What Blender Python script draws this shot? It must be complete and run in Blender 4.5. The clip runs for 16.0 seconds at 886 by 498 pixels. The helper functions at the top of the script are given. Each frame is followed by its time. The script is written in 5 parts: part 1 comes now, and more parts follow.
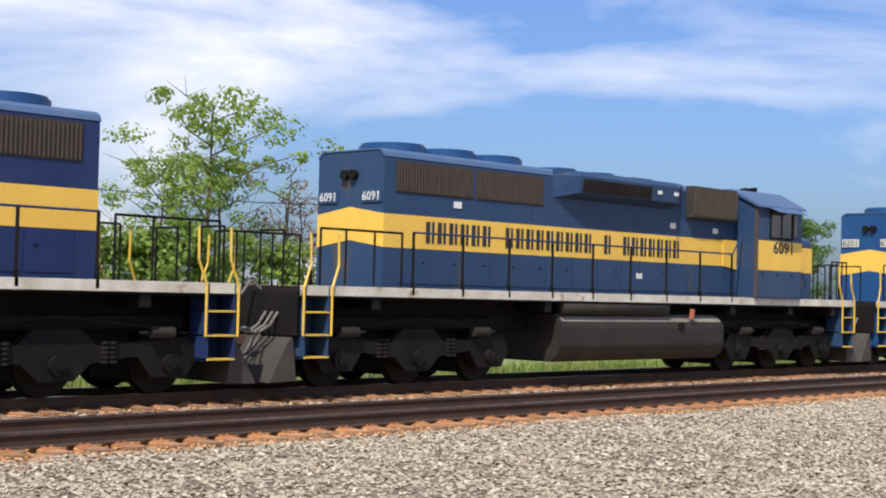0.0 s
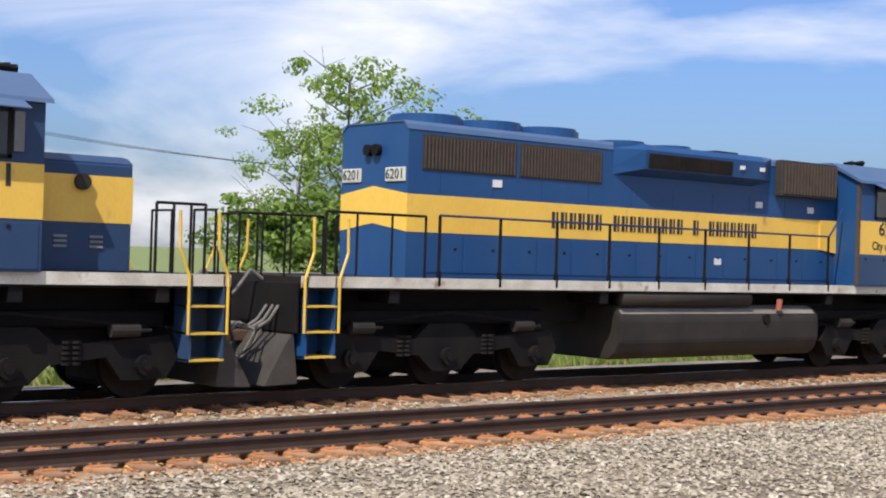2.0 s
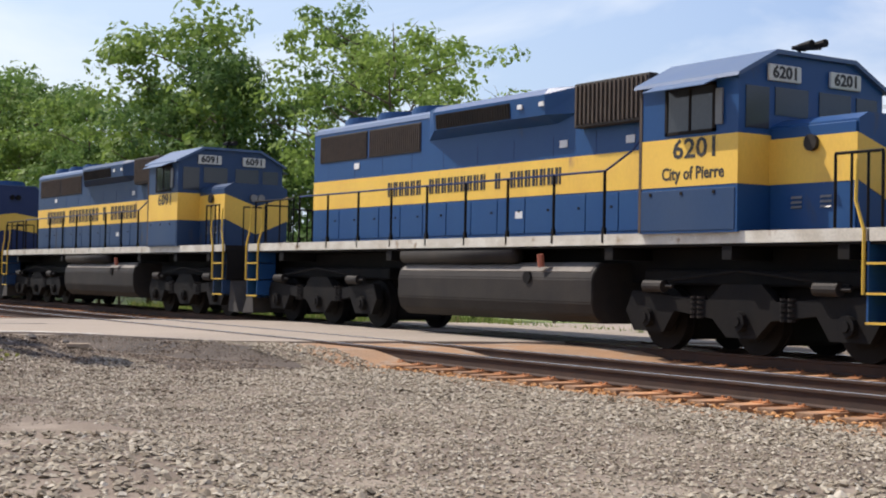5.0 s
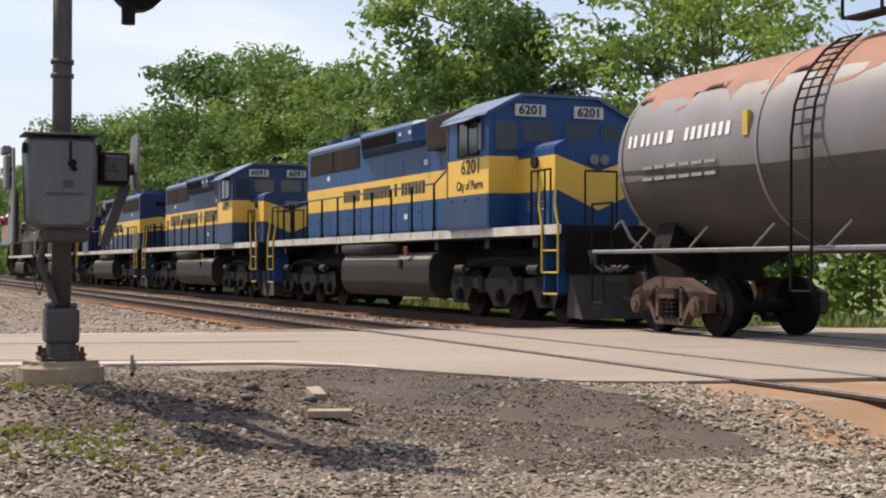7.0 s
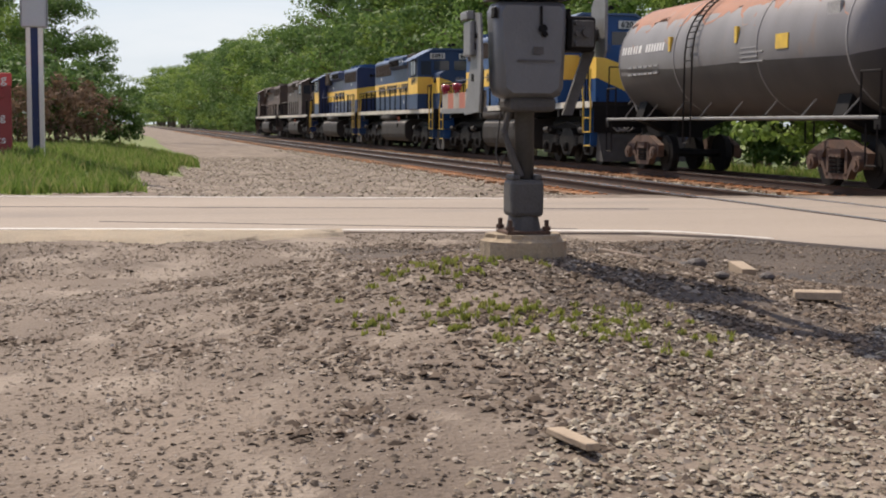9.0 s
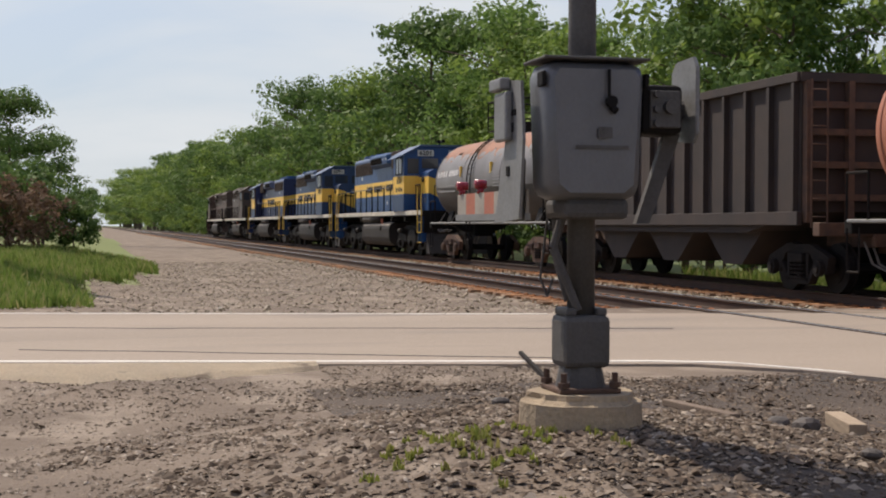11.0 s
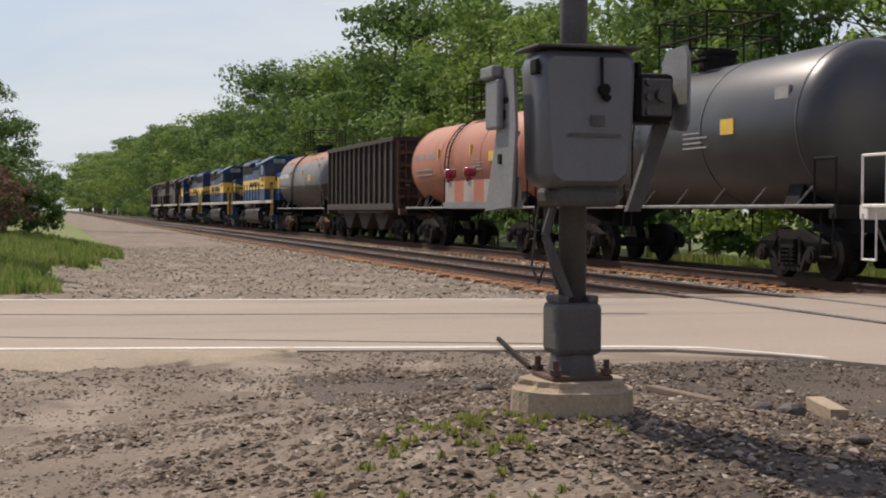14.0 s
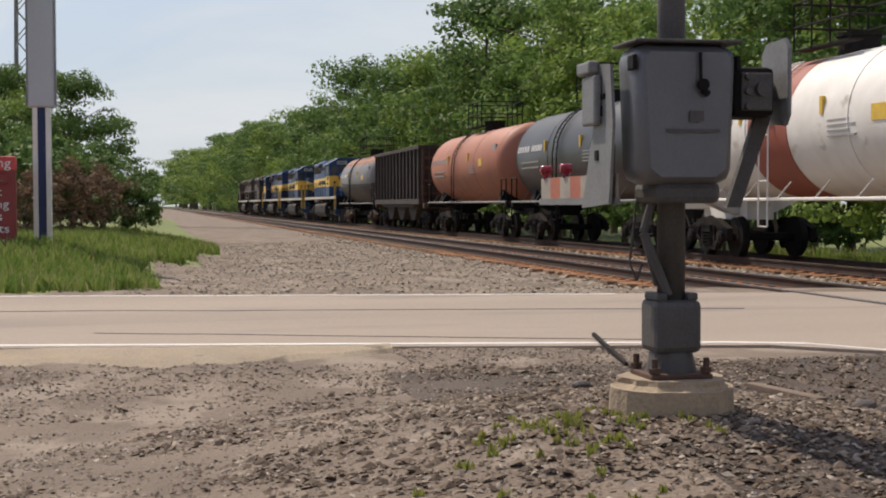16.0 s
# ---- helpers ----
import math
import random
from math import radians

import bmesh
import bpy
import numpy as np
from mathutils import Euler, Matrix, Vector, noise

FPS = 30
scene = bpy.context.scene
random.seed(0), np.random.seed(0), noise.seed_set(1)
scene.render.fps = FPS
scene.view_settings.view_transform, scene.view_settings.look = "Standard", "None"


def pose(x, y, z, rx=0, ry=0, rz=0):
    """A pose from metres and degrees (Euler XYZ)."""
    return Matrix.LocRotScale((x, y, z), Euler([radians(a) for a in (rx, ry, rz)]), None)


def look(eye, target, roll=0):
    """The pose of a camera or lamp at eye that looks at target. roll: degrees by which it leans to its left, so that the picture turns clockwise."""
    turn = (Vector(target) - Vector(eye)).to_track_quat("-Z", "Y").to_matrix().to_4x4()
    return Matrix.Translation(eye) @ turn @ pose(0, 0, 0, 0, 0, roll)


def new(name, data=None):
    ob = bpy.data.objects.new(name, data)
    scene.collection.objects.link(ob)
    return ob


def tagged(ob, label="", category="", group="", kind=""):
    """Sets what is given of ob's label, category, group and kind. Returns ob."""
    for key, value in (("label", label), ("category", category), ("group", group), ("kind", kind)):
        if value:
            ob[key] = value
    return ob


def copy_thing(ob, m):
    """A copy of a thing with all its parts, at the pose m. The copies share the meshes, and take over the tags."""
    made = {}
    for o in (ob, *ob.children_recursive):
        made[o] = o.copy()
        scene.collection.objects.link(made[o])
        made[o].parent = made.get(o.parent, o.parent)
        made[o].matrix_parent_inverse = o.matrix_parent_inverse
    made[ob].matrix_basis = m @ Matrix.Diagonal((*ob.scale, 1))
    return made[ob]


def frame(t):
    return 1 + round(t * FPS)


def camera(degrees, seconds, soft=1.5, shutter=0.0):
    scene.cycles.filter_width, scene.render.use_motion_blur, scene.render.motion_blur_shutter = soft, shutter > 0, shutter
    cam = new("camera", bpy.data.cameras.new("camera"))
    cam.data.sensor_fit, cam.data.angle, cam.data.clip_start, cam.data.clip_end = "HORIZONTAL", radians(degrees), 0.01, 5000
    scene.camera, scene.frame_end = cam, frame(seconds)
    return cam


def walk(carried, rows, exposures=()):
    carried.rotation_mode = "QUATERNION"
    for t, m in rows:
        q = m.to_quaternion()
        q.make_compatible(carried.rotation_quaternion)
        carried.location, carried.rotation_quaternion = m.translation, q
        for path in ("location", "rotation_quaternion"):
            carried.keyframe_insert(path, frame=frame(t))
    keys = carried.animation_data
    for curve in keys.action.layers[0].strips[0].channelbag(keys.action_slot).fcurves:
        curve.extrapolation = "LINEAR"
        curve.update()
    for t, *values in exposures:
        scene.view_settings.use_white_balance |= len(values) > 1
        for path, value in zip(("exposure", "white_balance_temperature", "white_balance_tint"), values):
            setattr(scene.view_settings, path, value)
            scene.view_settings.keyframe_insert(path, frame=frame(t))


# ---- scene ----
cam = camera(34.82, 16.0, soft=2.0)
# seconds, x, y, z, yaw, pitch, roll
PATH = [
    (0.0, -2.80, -15.09, 1.77, -45.89, 1.76, -1.46),
    (0.5, -1.53, -14.21, 1.22, -44.33, 2.75, -0.33),
    (1.0, -1.24, -15.11, 1.99, -38.70, 1.01, -1.71),
    (1.5, -0.63, -15.39, 2.16, -36.68, 0.31, -1.46),
    (2.0, -0.98, -14.32, 2.23, -39.77, 0.23, -1.81),
    (2.5, -0.84, -16.07, 2.38, -35.04, -0.17, -1.38),
    (3.0, 1.57, -17.63, 3.04, -22.18, -1.57, -1.30),
    (3.5, 5.93, -18.40, 3.60, -0.54, -3.21, -0.71),
    (3.8, 9.30, -17.67, 3.06, 16.72, -1.88, -0.53),
    (4.0, 12.02, -16.00, 1.79, 32.40, 0.62, 0.57),
    (4.2, 12.83, -14.75, 0.99, 41.19, 1.76, -0.22),
    (6.5, 0.24, -7.85, 1.09, 65.09, -0.01, -0.00),
    (7.0, 0.21, -7.82, 1.08, 67.64, 0.68, -0.11),
    (7.5, -0.03, -8.40, 1.11, 73.79, -1.24, 0.12),
    (8.0, -0.35, -8.98, 1.14, 79.15, -0.79, 0.01),
    (8.5, -0.57, -9.21, 1.15, 80.72, -2.52, -0.09),
    (9.0, -0.74, -9.21, 1.15, 77.26, -5.03, -0.29),
    (9.3, -0.89, -9.16, 1.15, 77.18, -3.67, -0.25),
    (9.7, -3.54, -8.69, 1.18, 76.92, -2.32, -0.26),
    (11.8, -3.64, -8.91, 1.21, 75.62, -0.62, -0.09),
    (12.5, -3.64, -8.90, 1.22, 74.93, -0.65, 0.15),
    (13.0, -3.66, -8.94, 1.22, 74.40, -0.72, 0.03),
    (13.5, -3.67, -8.97, 1.22, 74.36, -0.87, -0.08),
    (14.0, -3.67, -8.98, 1.22, 74.39, -1.55, -0.20),
    (14.5, -3.68, -9.00, 1.23, 74.71, -1.57, -0.04),
    (15.0, -3.68, -9.00, 1.23, 75.73, -1.79, -0.21),
    (15.5, -3.68, -9.01, 1.23, 76.74, -1.71, 0.23),
    (16.0, -3.69, -9.00, 1.24, 78.10, -1.81, 0.2),
]
# the way of the train along the track: seconds, x of the last locomotive's cab front
TRAIN = [(0, 50.84), (1, 39.42), (2, 28.00), (3, 16.58), (4, 5.16), (4.2, 2.88), (6.5, -20.23), (7, -25.39), (7.5, -29.95), (8, -34.12), (8.5, -38.08), (9, -41.98), (9.3, -44.38), (9.7, -47.76), (11.8, -68.34), (12.5, -75.37), (13, -80.29), (13.5, -84.99), (14, -89.3), (14.5, -93.01), (15, -96.34), (15.5, -99.52), (16, -102.63)]
walk(cam, [(t, pose(x, y, z, 90 + p, r, w)) for t, x, y, z, w, p, r in PATH],
     exposures=[(0.0, 0.17, 6650, 13), (4.2, 0.17, 6550, 13), (6.3, 0.18, 7200, 16), (9.3, 0.05, 7250, 16), (9.7, -0.12, 7300, 16), (16.0, -0.15, 7300, 16)])

# ---- sky and sun ----
SUN_FROM = Vector((-0.77, -0.43, 1.12)).normalized()
world = bpy.data.worlds.new("sky")
scene.world = world
world.use_nodes = True
wn, wl = world.node_tree.nodes, world.node_tree.links
sky = wn.new("ShaderNodeTexSky")
sky.sky_type, sky.sun_disc = "NISHITA", False
sky.sun_elevation = math.asin(SUN_FROM.z)
sky.sun_rotation = math.atan2(SUN_FROM.x, SUN_FROM.y)
sky.air_density, sky.dust_density, sky.ozone_density = 1.2, 1.9, 3.0
wcoord, wmap, wnoise = wn.new("ShaderNodeTexCoord"), wn.new("ShaderNodeMapping"), wn.new("ShaderNodeTexNoise")
wmap.inputs["Scale"].default_value = (1.0, 1.0, 3.2)
wmap.inputs["Location"].default_value = (0.3, 0.1, 0.0)
wnoise.inputs["Scale"].default_value, wnoise.inputs["Detail"].default_value = 2.6, 9.0
wnoise.inputs["Roughness"].default_value, wnoise.inputs["Distortion"].default_value = 0.52, 0.5
wramp, wmix = wn.new("ShaderNodeValToRGB"), wn.new("ShaderNodeMixRGB")
wramp.color_ramp.elements[0].position, wramp.color_ramp.elements[1].position = 0.43, 0.66
wmix.inputs["Color2"].default_value = (19.0, 19.4, 20.2, 1)
wl.new(wcoord.outputs["Generated"], wmap.inputs["Vector"])
wl.new(wmap.outputs["Vector"], wnoise.inputs["Vector"])
wl.new(wnoise.outputs["Fac"], wramp.inputs["Fac"])
wl.new(wramp.outputs["Color"], wmix.inputs["Fac"])
wtint = wn.new("ShaderNodeMixRGB")
wtint.blend_type, wtint.inputs["Fac"].default_value = "MULTIPLY", 1.0
wtint.inputs["Color2"].default_value = (1.35, 1.78, 2.70, 1)
wl.new(sky.outputs["Color"], wtint.inputs["Color1"])
wl.new(wtint.outputs["Color"], wmix.inputs["Color1"])
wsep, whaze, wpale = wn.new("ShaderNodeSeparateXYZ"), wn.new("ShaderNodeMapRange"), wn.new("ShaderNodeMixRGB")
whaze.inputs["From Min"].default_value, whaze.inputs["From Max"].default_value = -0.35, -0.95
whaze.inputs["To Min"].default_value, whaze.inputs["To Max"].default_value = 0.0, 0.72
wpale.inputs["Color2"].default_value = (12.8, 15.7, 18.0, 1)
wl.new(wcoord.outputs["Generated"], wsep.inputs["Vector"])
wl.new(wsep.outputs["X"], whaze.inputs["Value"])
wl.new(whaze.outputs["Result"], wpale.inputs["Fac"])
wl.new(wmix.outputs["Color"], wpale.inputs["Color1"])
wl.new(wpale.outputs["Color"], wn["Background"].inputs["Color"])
wn["Background"].inputs["Strength"].default_value = 0.052
sun = new("sun", bpy.data.lights.new("sun", "SUN"))
sun.data.energy, sun.data.angle, sun.data.color = 5.0, radians(0.55), (1.0, 0.95, 0.87)
sun.matrix_basis = look(SUN_FROM * 50, (0, 0, 0))


# ---- materials ----
def material(name, color, rough=0.6, metal=0.0, second=None, scale=6.0, amount=0.5, fine=60.0, bump=0.15, stretch=(1, 1, 1),
             third=None, third_scale=1.2, third_from=0.58, random_shade=0.0, coat=0.0, grain_by=0.35):
    """A base colour that turns to a second one in patches and to a third one in stains, with fine relief."""
    m = bpy.data.materials.new(name)
    m.use_nodes = True
    n, l = m.node_tree.nodes, m.node_tree.links
    b = n["Principled BSDF"]
    b.inputs["Roughness"].default_value, b.inputs["Metallic"].default_value = rough, metal
    b.inputs["Coat Weight"].default_value = coat
    co, mp = n.new("ShaderNodeTexCoord"), n.new("ShaderNodeMapping")
    mp.inputs["Scale"].default_value = stretch
    l.new(co.outputs["Object"], mp.inputs["Vector"])

    def noise_at(s, detail=5.0):
        x = n.new("ShaderNodeTexNoise")
        x.inputs["Scale"].default_value, x.inputs["Detail"].default_value = s, detail
        l.new(mp.outputs["Vector"], x.inputs["Vector"])
        return x

    def ramp(src, a, c):
        x = n.new("ShaderNodeMapRange")
        x.inputs["From Min"].default_value, x.inputs["From Max"].default_value = a, c
        l.new(src, x.inputs["Value"])
        return x.outputs["Result"]

    def mix(fac, c1, c2):
        x = n.new("ShaderNodeMixRGB")
        if isinstance(fac, float):
            x.inputs["Fac"].default_value = fac
        else:
            l.new(fac, x.inputs["Fac"])
        for key, c in (("Color1", c1), ("Color2", c2)):
            if isinstance(c, tuple):
                x.inputs[key].default_value = (*c, 1)
            else:
                l.new(c, x.inputs[key])
        return x.outputs["Color"]

    second = second or tuple(c * 0.75 for c in color)
    out = mix(ramp(noise_at(scale).outputs["Fac"], 0.5 - 0.25 / max(amount, 0.05) * 0.5, 0.5 + 0.25), color, second)
    f2 = noise_at(fine, 3.0)
    grain = n.new("ShaderNodeMixRGB")
    grain.blend_type = "MULTIPLY"
    grain.inputs["Fac"].default_value = grain_by
    l.new(out, grain.inputs["Color1"])
    gr = n.new("ShaderNodeMapRange")
    gr.inputs["From Min"].default_value, gr.inputs["From Max"].default_value = 0.3, 0.7
    gr.inputs["To Min"].default_value, gr.inputs["To Max"].default_value = 0.6, 1.25
    l.new(f2.outputs["Fac"], gr.inputs["Value"])
    l.new(gr.outputs["Result"], grain.inputs["Color2"])
    out = grain.outputs["Color"]
    if third:
        out = mix(ramp(noise_at(third_scale, 6.0).outputs["Fac"], third_from, third_from + 0.1), out, third)
    if random_shade:
        inf, rr, mu = n.new("ShaderNodeObjectInfo"), n.new("ShaderNodeMapRange"), n.new("ShaderNodeMixRGB")
        mu.blend_type, mu.inputs["Fac"].default_value = "MULTIPLY", 1.0
        rr.inputs["To Min"].default_value, rr.inputs["To Max"].default_value = 1 - random_shade, 1 + random_shade
        l.new(inf.outputs["Random"], rr.inputs["Value"])
        l.new(out, mu.inputs["Color1"])
        l.new(rr.outputs["Result"], mu.inputs["Color2"])
        out = mu.outputs["Color"]
    l.new(out, b.inputs["Base Color"])
    if bump:
        bp = n.new("ShaderNodeBump")
        bp.inputs["Strength"].default_value, bp.inputs["Distance"].default_value = bump, 0.02
        l.new(f2.outputs["Fac"], bp.inputs["Height"])
        l.new(bp.outputs["Normal"], b.inputs["Normal"])
    return m


def island_material(name, colors, rough=0.9, translucent=0.0):
    """Each loose piece of the mesh takes one of the colours at random."""
    m = bpy.data.materials.new(name)
    m.use_nodes = True
    n, l = m.node_tree.nodes, m.node_tree.links
    b = n["Principled BSDF"]
    b.inputs["Roughness"].default_value, b.inputs["Specular IOR Level"].default_value = rough, 0.12
    geo, rp = n.new("ShaderNodeNewGeometry"), n.new("ShaderNodeValToRGB")
    e = rp.color_ramp.elements
    for i, c in enumerate(colors):
        x = e[i] if i < 2 else e.new(1.0)
        x.position, x.color = i / (len(colors) - 1), (*c, 1)
    l.new(geo.outputs["Random Per Island"], rp.inputs["Fac"])
    l.new(rp.outputs["Color"], b.inputs["Base Color"])
    if translucent:
        tr, mx = n.new("ShaderNodeBsdfTranslucent"), n.new("ShaderNodeMixShader")
        mx.inputs["Fac"].default_value = translucent
        l.new(rp.outputs["Color"], tr.inputs["Color"])
        l.new(b.outputs["BSDF"], mx.inputs[1])
        l.new(tr.outputs["BSDF"], mx.inputs[2])
        l.new(mx.outputs["Shader"], n["Material Output"].inputs["Surface"])
    return m


BLUE = material("blue_paint", (0.010, 0.057, 0.172), 0.42, 0, (0.016, 0.068, 0.18), 1.4, 0.6, 35, 0.05, (1, 1, 0.5), (0.05, 0.06, 0.09), 2.0, 0.66, grain_by=0.12)
BLUE.node_tree.nodes["Principled BSDF"].inputs["Specular IOR Level"].default_value = 0.3
BLUE_ROOF = material("faded_blue_paint", (0.042, 0.092, 0.195), 0.6, 0, (0.065, 0.11, 0.19), 2.0, 0.6, 30, 0.08, grain_by=0.12)
BLUE_FADED = material("weathered_blue_paint", (0.017, 0.048, 0.115), 0.5, 0, (0.028, 0.058, 0.12), 1.1, 0.7, 30, 0.06, (1, 1, 0.45), (0.07, 0.065, 0.06), 1.7, 0.62, grain_by=0.15)
BLUE_FADED.node_tree.nodes["Principled BSDF"].inputs["Specular IOR Level"].default_value = 0.3
NAVY = material("navy_paint", (0.012, 0.025, 0.095), 0.4, 0, (0.018, 0.035, 0.1), 1.4, 0.6, 35, 0.05, grain_by=0.12)
NAVY.node_tree.nodes["Principled BSDF"].inputs["Specular IOR Level"].default_value = 0.3
YELLOW = material("yellow_paint", (0.78, 0.50, 0.075), 0.5, 0, (0.70, 0.42, 0.07), 1.6, 0.6, 30, 0.05, (1, 1, 0.4), (0.42, 0.24, 0.08), 2.6, 0.68, grain_by=0.12)
RAIL_YELLOW = material("handrail_yellow_paint", (0.72, 0.48, 0.05), 0.5, 0, (0.55, 0.35, 0.06), 5, 0.5, 50, 0.05)
SILL = material("dirty_white_paint", (0.62, 0.60, 0.52), 0.6, 0, (0.42, 0.38, 0.30), 2.5, 0.8, 30, 0.1, (1, 1, 1), (0.25, 0.17, 0.1), 3.0, 0.62)
BLACK = material("black_steel", (0.007, 0.007, 0.008), 0.65, 0, (0.015, 0.013, 0.011), 2.0, 0.6, 40, 0.2)
BLACK.node_tree.nodes["Principled BSDF"].inputs["Specular IOR Level"].default_value = 0.12
GRIME = material("grimy_steel", (0.012, 0.011, 0.011), 0.8, 0, (0.026, 0.021, 0.018), 2.5, 0.6, 40, 0.3)
GRIME.node_tree.nodes["Principled BSDF"].inputs["Specular IOR Level"].default_value = 0.12
TANKGREY = material("grimy_fuel_tank_steel", (0.020, 0.018, 0.017), 0.62, 0, (0.040, 0.034, 0.028), 1.6, 0.6, 30, 0.2, (1, 1, 1))
TANKGREY.node_tree.nodes["Principled BSDF"].inputs["Specular IOR Level"].default_value = 0.2
DARK_TANK = material("dark_grey_lower_tank", (0.030, 0.028, 0.028), 0.55, 0, (0.055, 0.050, 0.048), 1.1, 0.7, 40, 0.06, (1, 1, 0.4), grain_by=0.12)
SUNLIT_DUST = material("sunlit_dusty_grey_brown_steel", (0.20, 0.18, 0.155), 0.8, 0, (0.12, 0.105, 0.09), 1.4, 0.7, 40, 0.15)
MESH_DARK = material("dark_grille", (0.022, 0.019, 0.017), 0.8, 0, (0.04, 0.032, 0.025), 8, 0.6, 60, 0.2)
LETTER = material("black_lettering", (0.015, 0.015, 0.017), 0.6, 0, (0.03, 0.03, 0.03), 20, 0.5, 80, 0.02)
WHITE_LETTER = material("white_lettering", (0.75, 0.75, 0.72), 0.6, 0, (0.6, 0.6, 0.58), 20, 0.5, 80, 0.02)
BOARD = material("pale_number_board", (0.55, 0.56, 0.50), 0.5, 0, (0.5, 0.5, 0.45), 12, 0.5, 80, 0.02)
RUSTY = material("brown_rusty_steel", (0.11, 0.058, 0.035), 0.85, 0, (0.055, 0.034, 0.026), 5, 0.7, 60, 0.3)
RAIL_SIDE = material("rusty_rail_steel", (0.060, 0.031, 0.018), 0.85, 0, (0.034, 0.019, 0.013), 3, 0.6, 60, 0.2)
RAIL_TOP = material("polished_rail_steel", (0.55, 0.55, 0.56), 0.22, 1.0, (0.4, 0.38, 0.36), 4, 0.5, 80, 0.03)
TIE_PLATE = material("orange_rusted_steel", (0.42, 0.17, 0.06), 0.9, 0, (0.30, 0.13, 0.055), 4, 0.6, 50, 0.3, random_shade=0.2)
TIE = material("weathered_sleeper_wood", (0.26, 0.15, 0.085), 0.95, 0, (0.16, 0.10, 0.06), 4, 0.7, 30, 0.5, (1, 1, 1), (0.40, 0.19, 0.08), 1.5, 0.5, random_shade=0.25)
ASPHALT = material("sun_bleached_asphalt", (0.315, 0.263, 0.208), 0.95, 0, (0.25, 0.21, 0.167), 0.35, 0.8, 90, 0.35, (1, 0.25, 1), (0.235, 0.20, 0.165), 0.9, 0.56)
LINE = material("white_road_paint", (0.72, 0.70, 0.64), 0.8, 0, (0.55, 0.52, 0.46), 4, 0.6, 50, 0.1)
CONCRETE = material("weathered_concrete", (0.36, 0.285, 0.19), 0.95, 0, (0.26, 0.205, 0.14), 5, 0.6, 50, 0.5)
GALV = material("grey_painted_cast_metal", (0.135, 0.14, 0.147), 0.4, 0.3, (0.105, 0.108, 0.112), 5, 0.6, 70, 0.12, (1, 1, 0.6), (0.11, 0.11, 0.11), 3, 0.68, grain_by=0.12)
GALV_DARK = material("dark_grey_cast_metal", (0.085, 0.083, 0.08), 0.65, 0.2, (0.06, 0.055, 0.05), 6, 0.6, 60, 0.2)
SILVER = material("dull_silver_paint", (0.22, 0.225, 0.225), 0.5, 0.3, (0.16, 0.16, 0.155), 4, 0.6, 50, 0.1)
RED_STRIPE = material("faded_red_reflective", (0.40, 0.13, 0.075), 0.5, 0, (0.35, 0.1, 0.06), 8, 0.5, 60, 0.05)
WHITE_PAINT = material("white_paint", (0.74, 0.73, 0.68), 0.5, 0, (0.62, 0.60, 0.54), 2, 0.5, 40, 0.05, (1, 1, 1), (0.40, 0.36, 0.30), 1.8, 0.66, grain_by=0.12)
GREY_TANK = material("grey_tank_with_rusted_top", (0.185, 0.180, 0.180), 0.5, 0, (0.14, 0.135, 0.135), 1.2, 0.6, 40, 0.05, (1, 1, 0.4), (0.20, 0.15, 0.12), 1.6, 0.62, grain_by=0.12)
RUST_TOP = material("orange_rust_over_paint", (0.33, 0.135, 0.075), 0.75, 0, (0.22, 0.115, 0.075), 1.5, 0.6, 40, 0.1, (1, 1, 0.5), (0.20, 0.16, 0.14), 1.2, 0.58)
ORANGE_TANK = material("rust_orange_tank_paint", (0.37, 0.132, 0.075), 0.6, 0, (0.29, 0.112, 0.068), 1.0, 0.6, 40, 0.05, (1, 1, 0.5), (0.25, 0.11, 0.07), 1.4, 0.6, grain_by=0.12)
BLACK_TANK = material("black_tank_paint", (0.03, 0.032, 0.036), 0.38, 0, (0.045, 0.046, 0.05), 1.2, 0.6, 40, 0.04, grain_by=0.12)
HOPPER = material("brown_black_hopper_steel", (0.024, 0.019, 0.018), 0.8, 0, (0.045, 0.03, 0.024), 1.5, 0.6, 40, 0.2)
SLAT = material("dusty_brown_slats", (0.075, 0.052, 0.038), 0.8, 0, (0.05, 0.036, 0.028), 6, 0.6, 50, 0.2)
SAND = material("pale_sandy_pavement", (0.64, 0.55, 0.415), 0.95, 0, (0.52, 0.44, 0.325), 1.2, 0.7, 40, 0.5, (1, 1, 1), (0.25, 0.20, 0.15), 2.2, 0.60)
FAINT = material("faded_grey_stencilling", (0.32, 0.32, 0.31), 0.7, 0, (0.22, 0.22, 0.22), 15, 0.6, 80, 0.02)
STRIPE_WHITE = material("grimy_white_reflective", (0.34, 0.31, 0.26), 0.6, 0, (0.26, 0.23, 0.19), 8, 0.6, 60, 0.05)
PLOW = material("scuffed_grey_brown_steel", (0.052, 0.045, 0.038), 0.75, 0, (0.032, 0.028, 0.024), 4, 0.6, 40, 0.2)
HOSE = material("grey_rubber_hose", (0.15, 0.14, 0.125), 0.7, 0, (0.09, 0.085, 0.08), 8, 0.6, 60, 0.1)
TAR = material("black_tar_seal", (0.05, 0.043, 0.037), 0.7, 0, (0.085, 0.07, 0.06), 6, 0.6, 60, 0.1)
BAND = material("brown_red_band_paint", (0.30, 0.075, 0.045), 0.6, 0, (0.24, 0.07, 0.045), 2, 0.5, 40, 0.05, grain_by=0.12)
BARK = material("grey_brown_bark", (0.14, 0.105, 0.075), 0.95, 0, (0.09, 0.065, 0.045), 6, 0.6, 30, 0.6, (1, 1, 0.3))
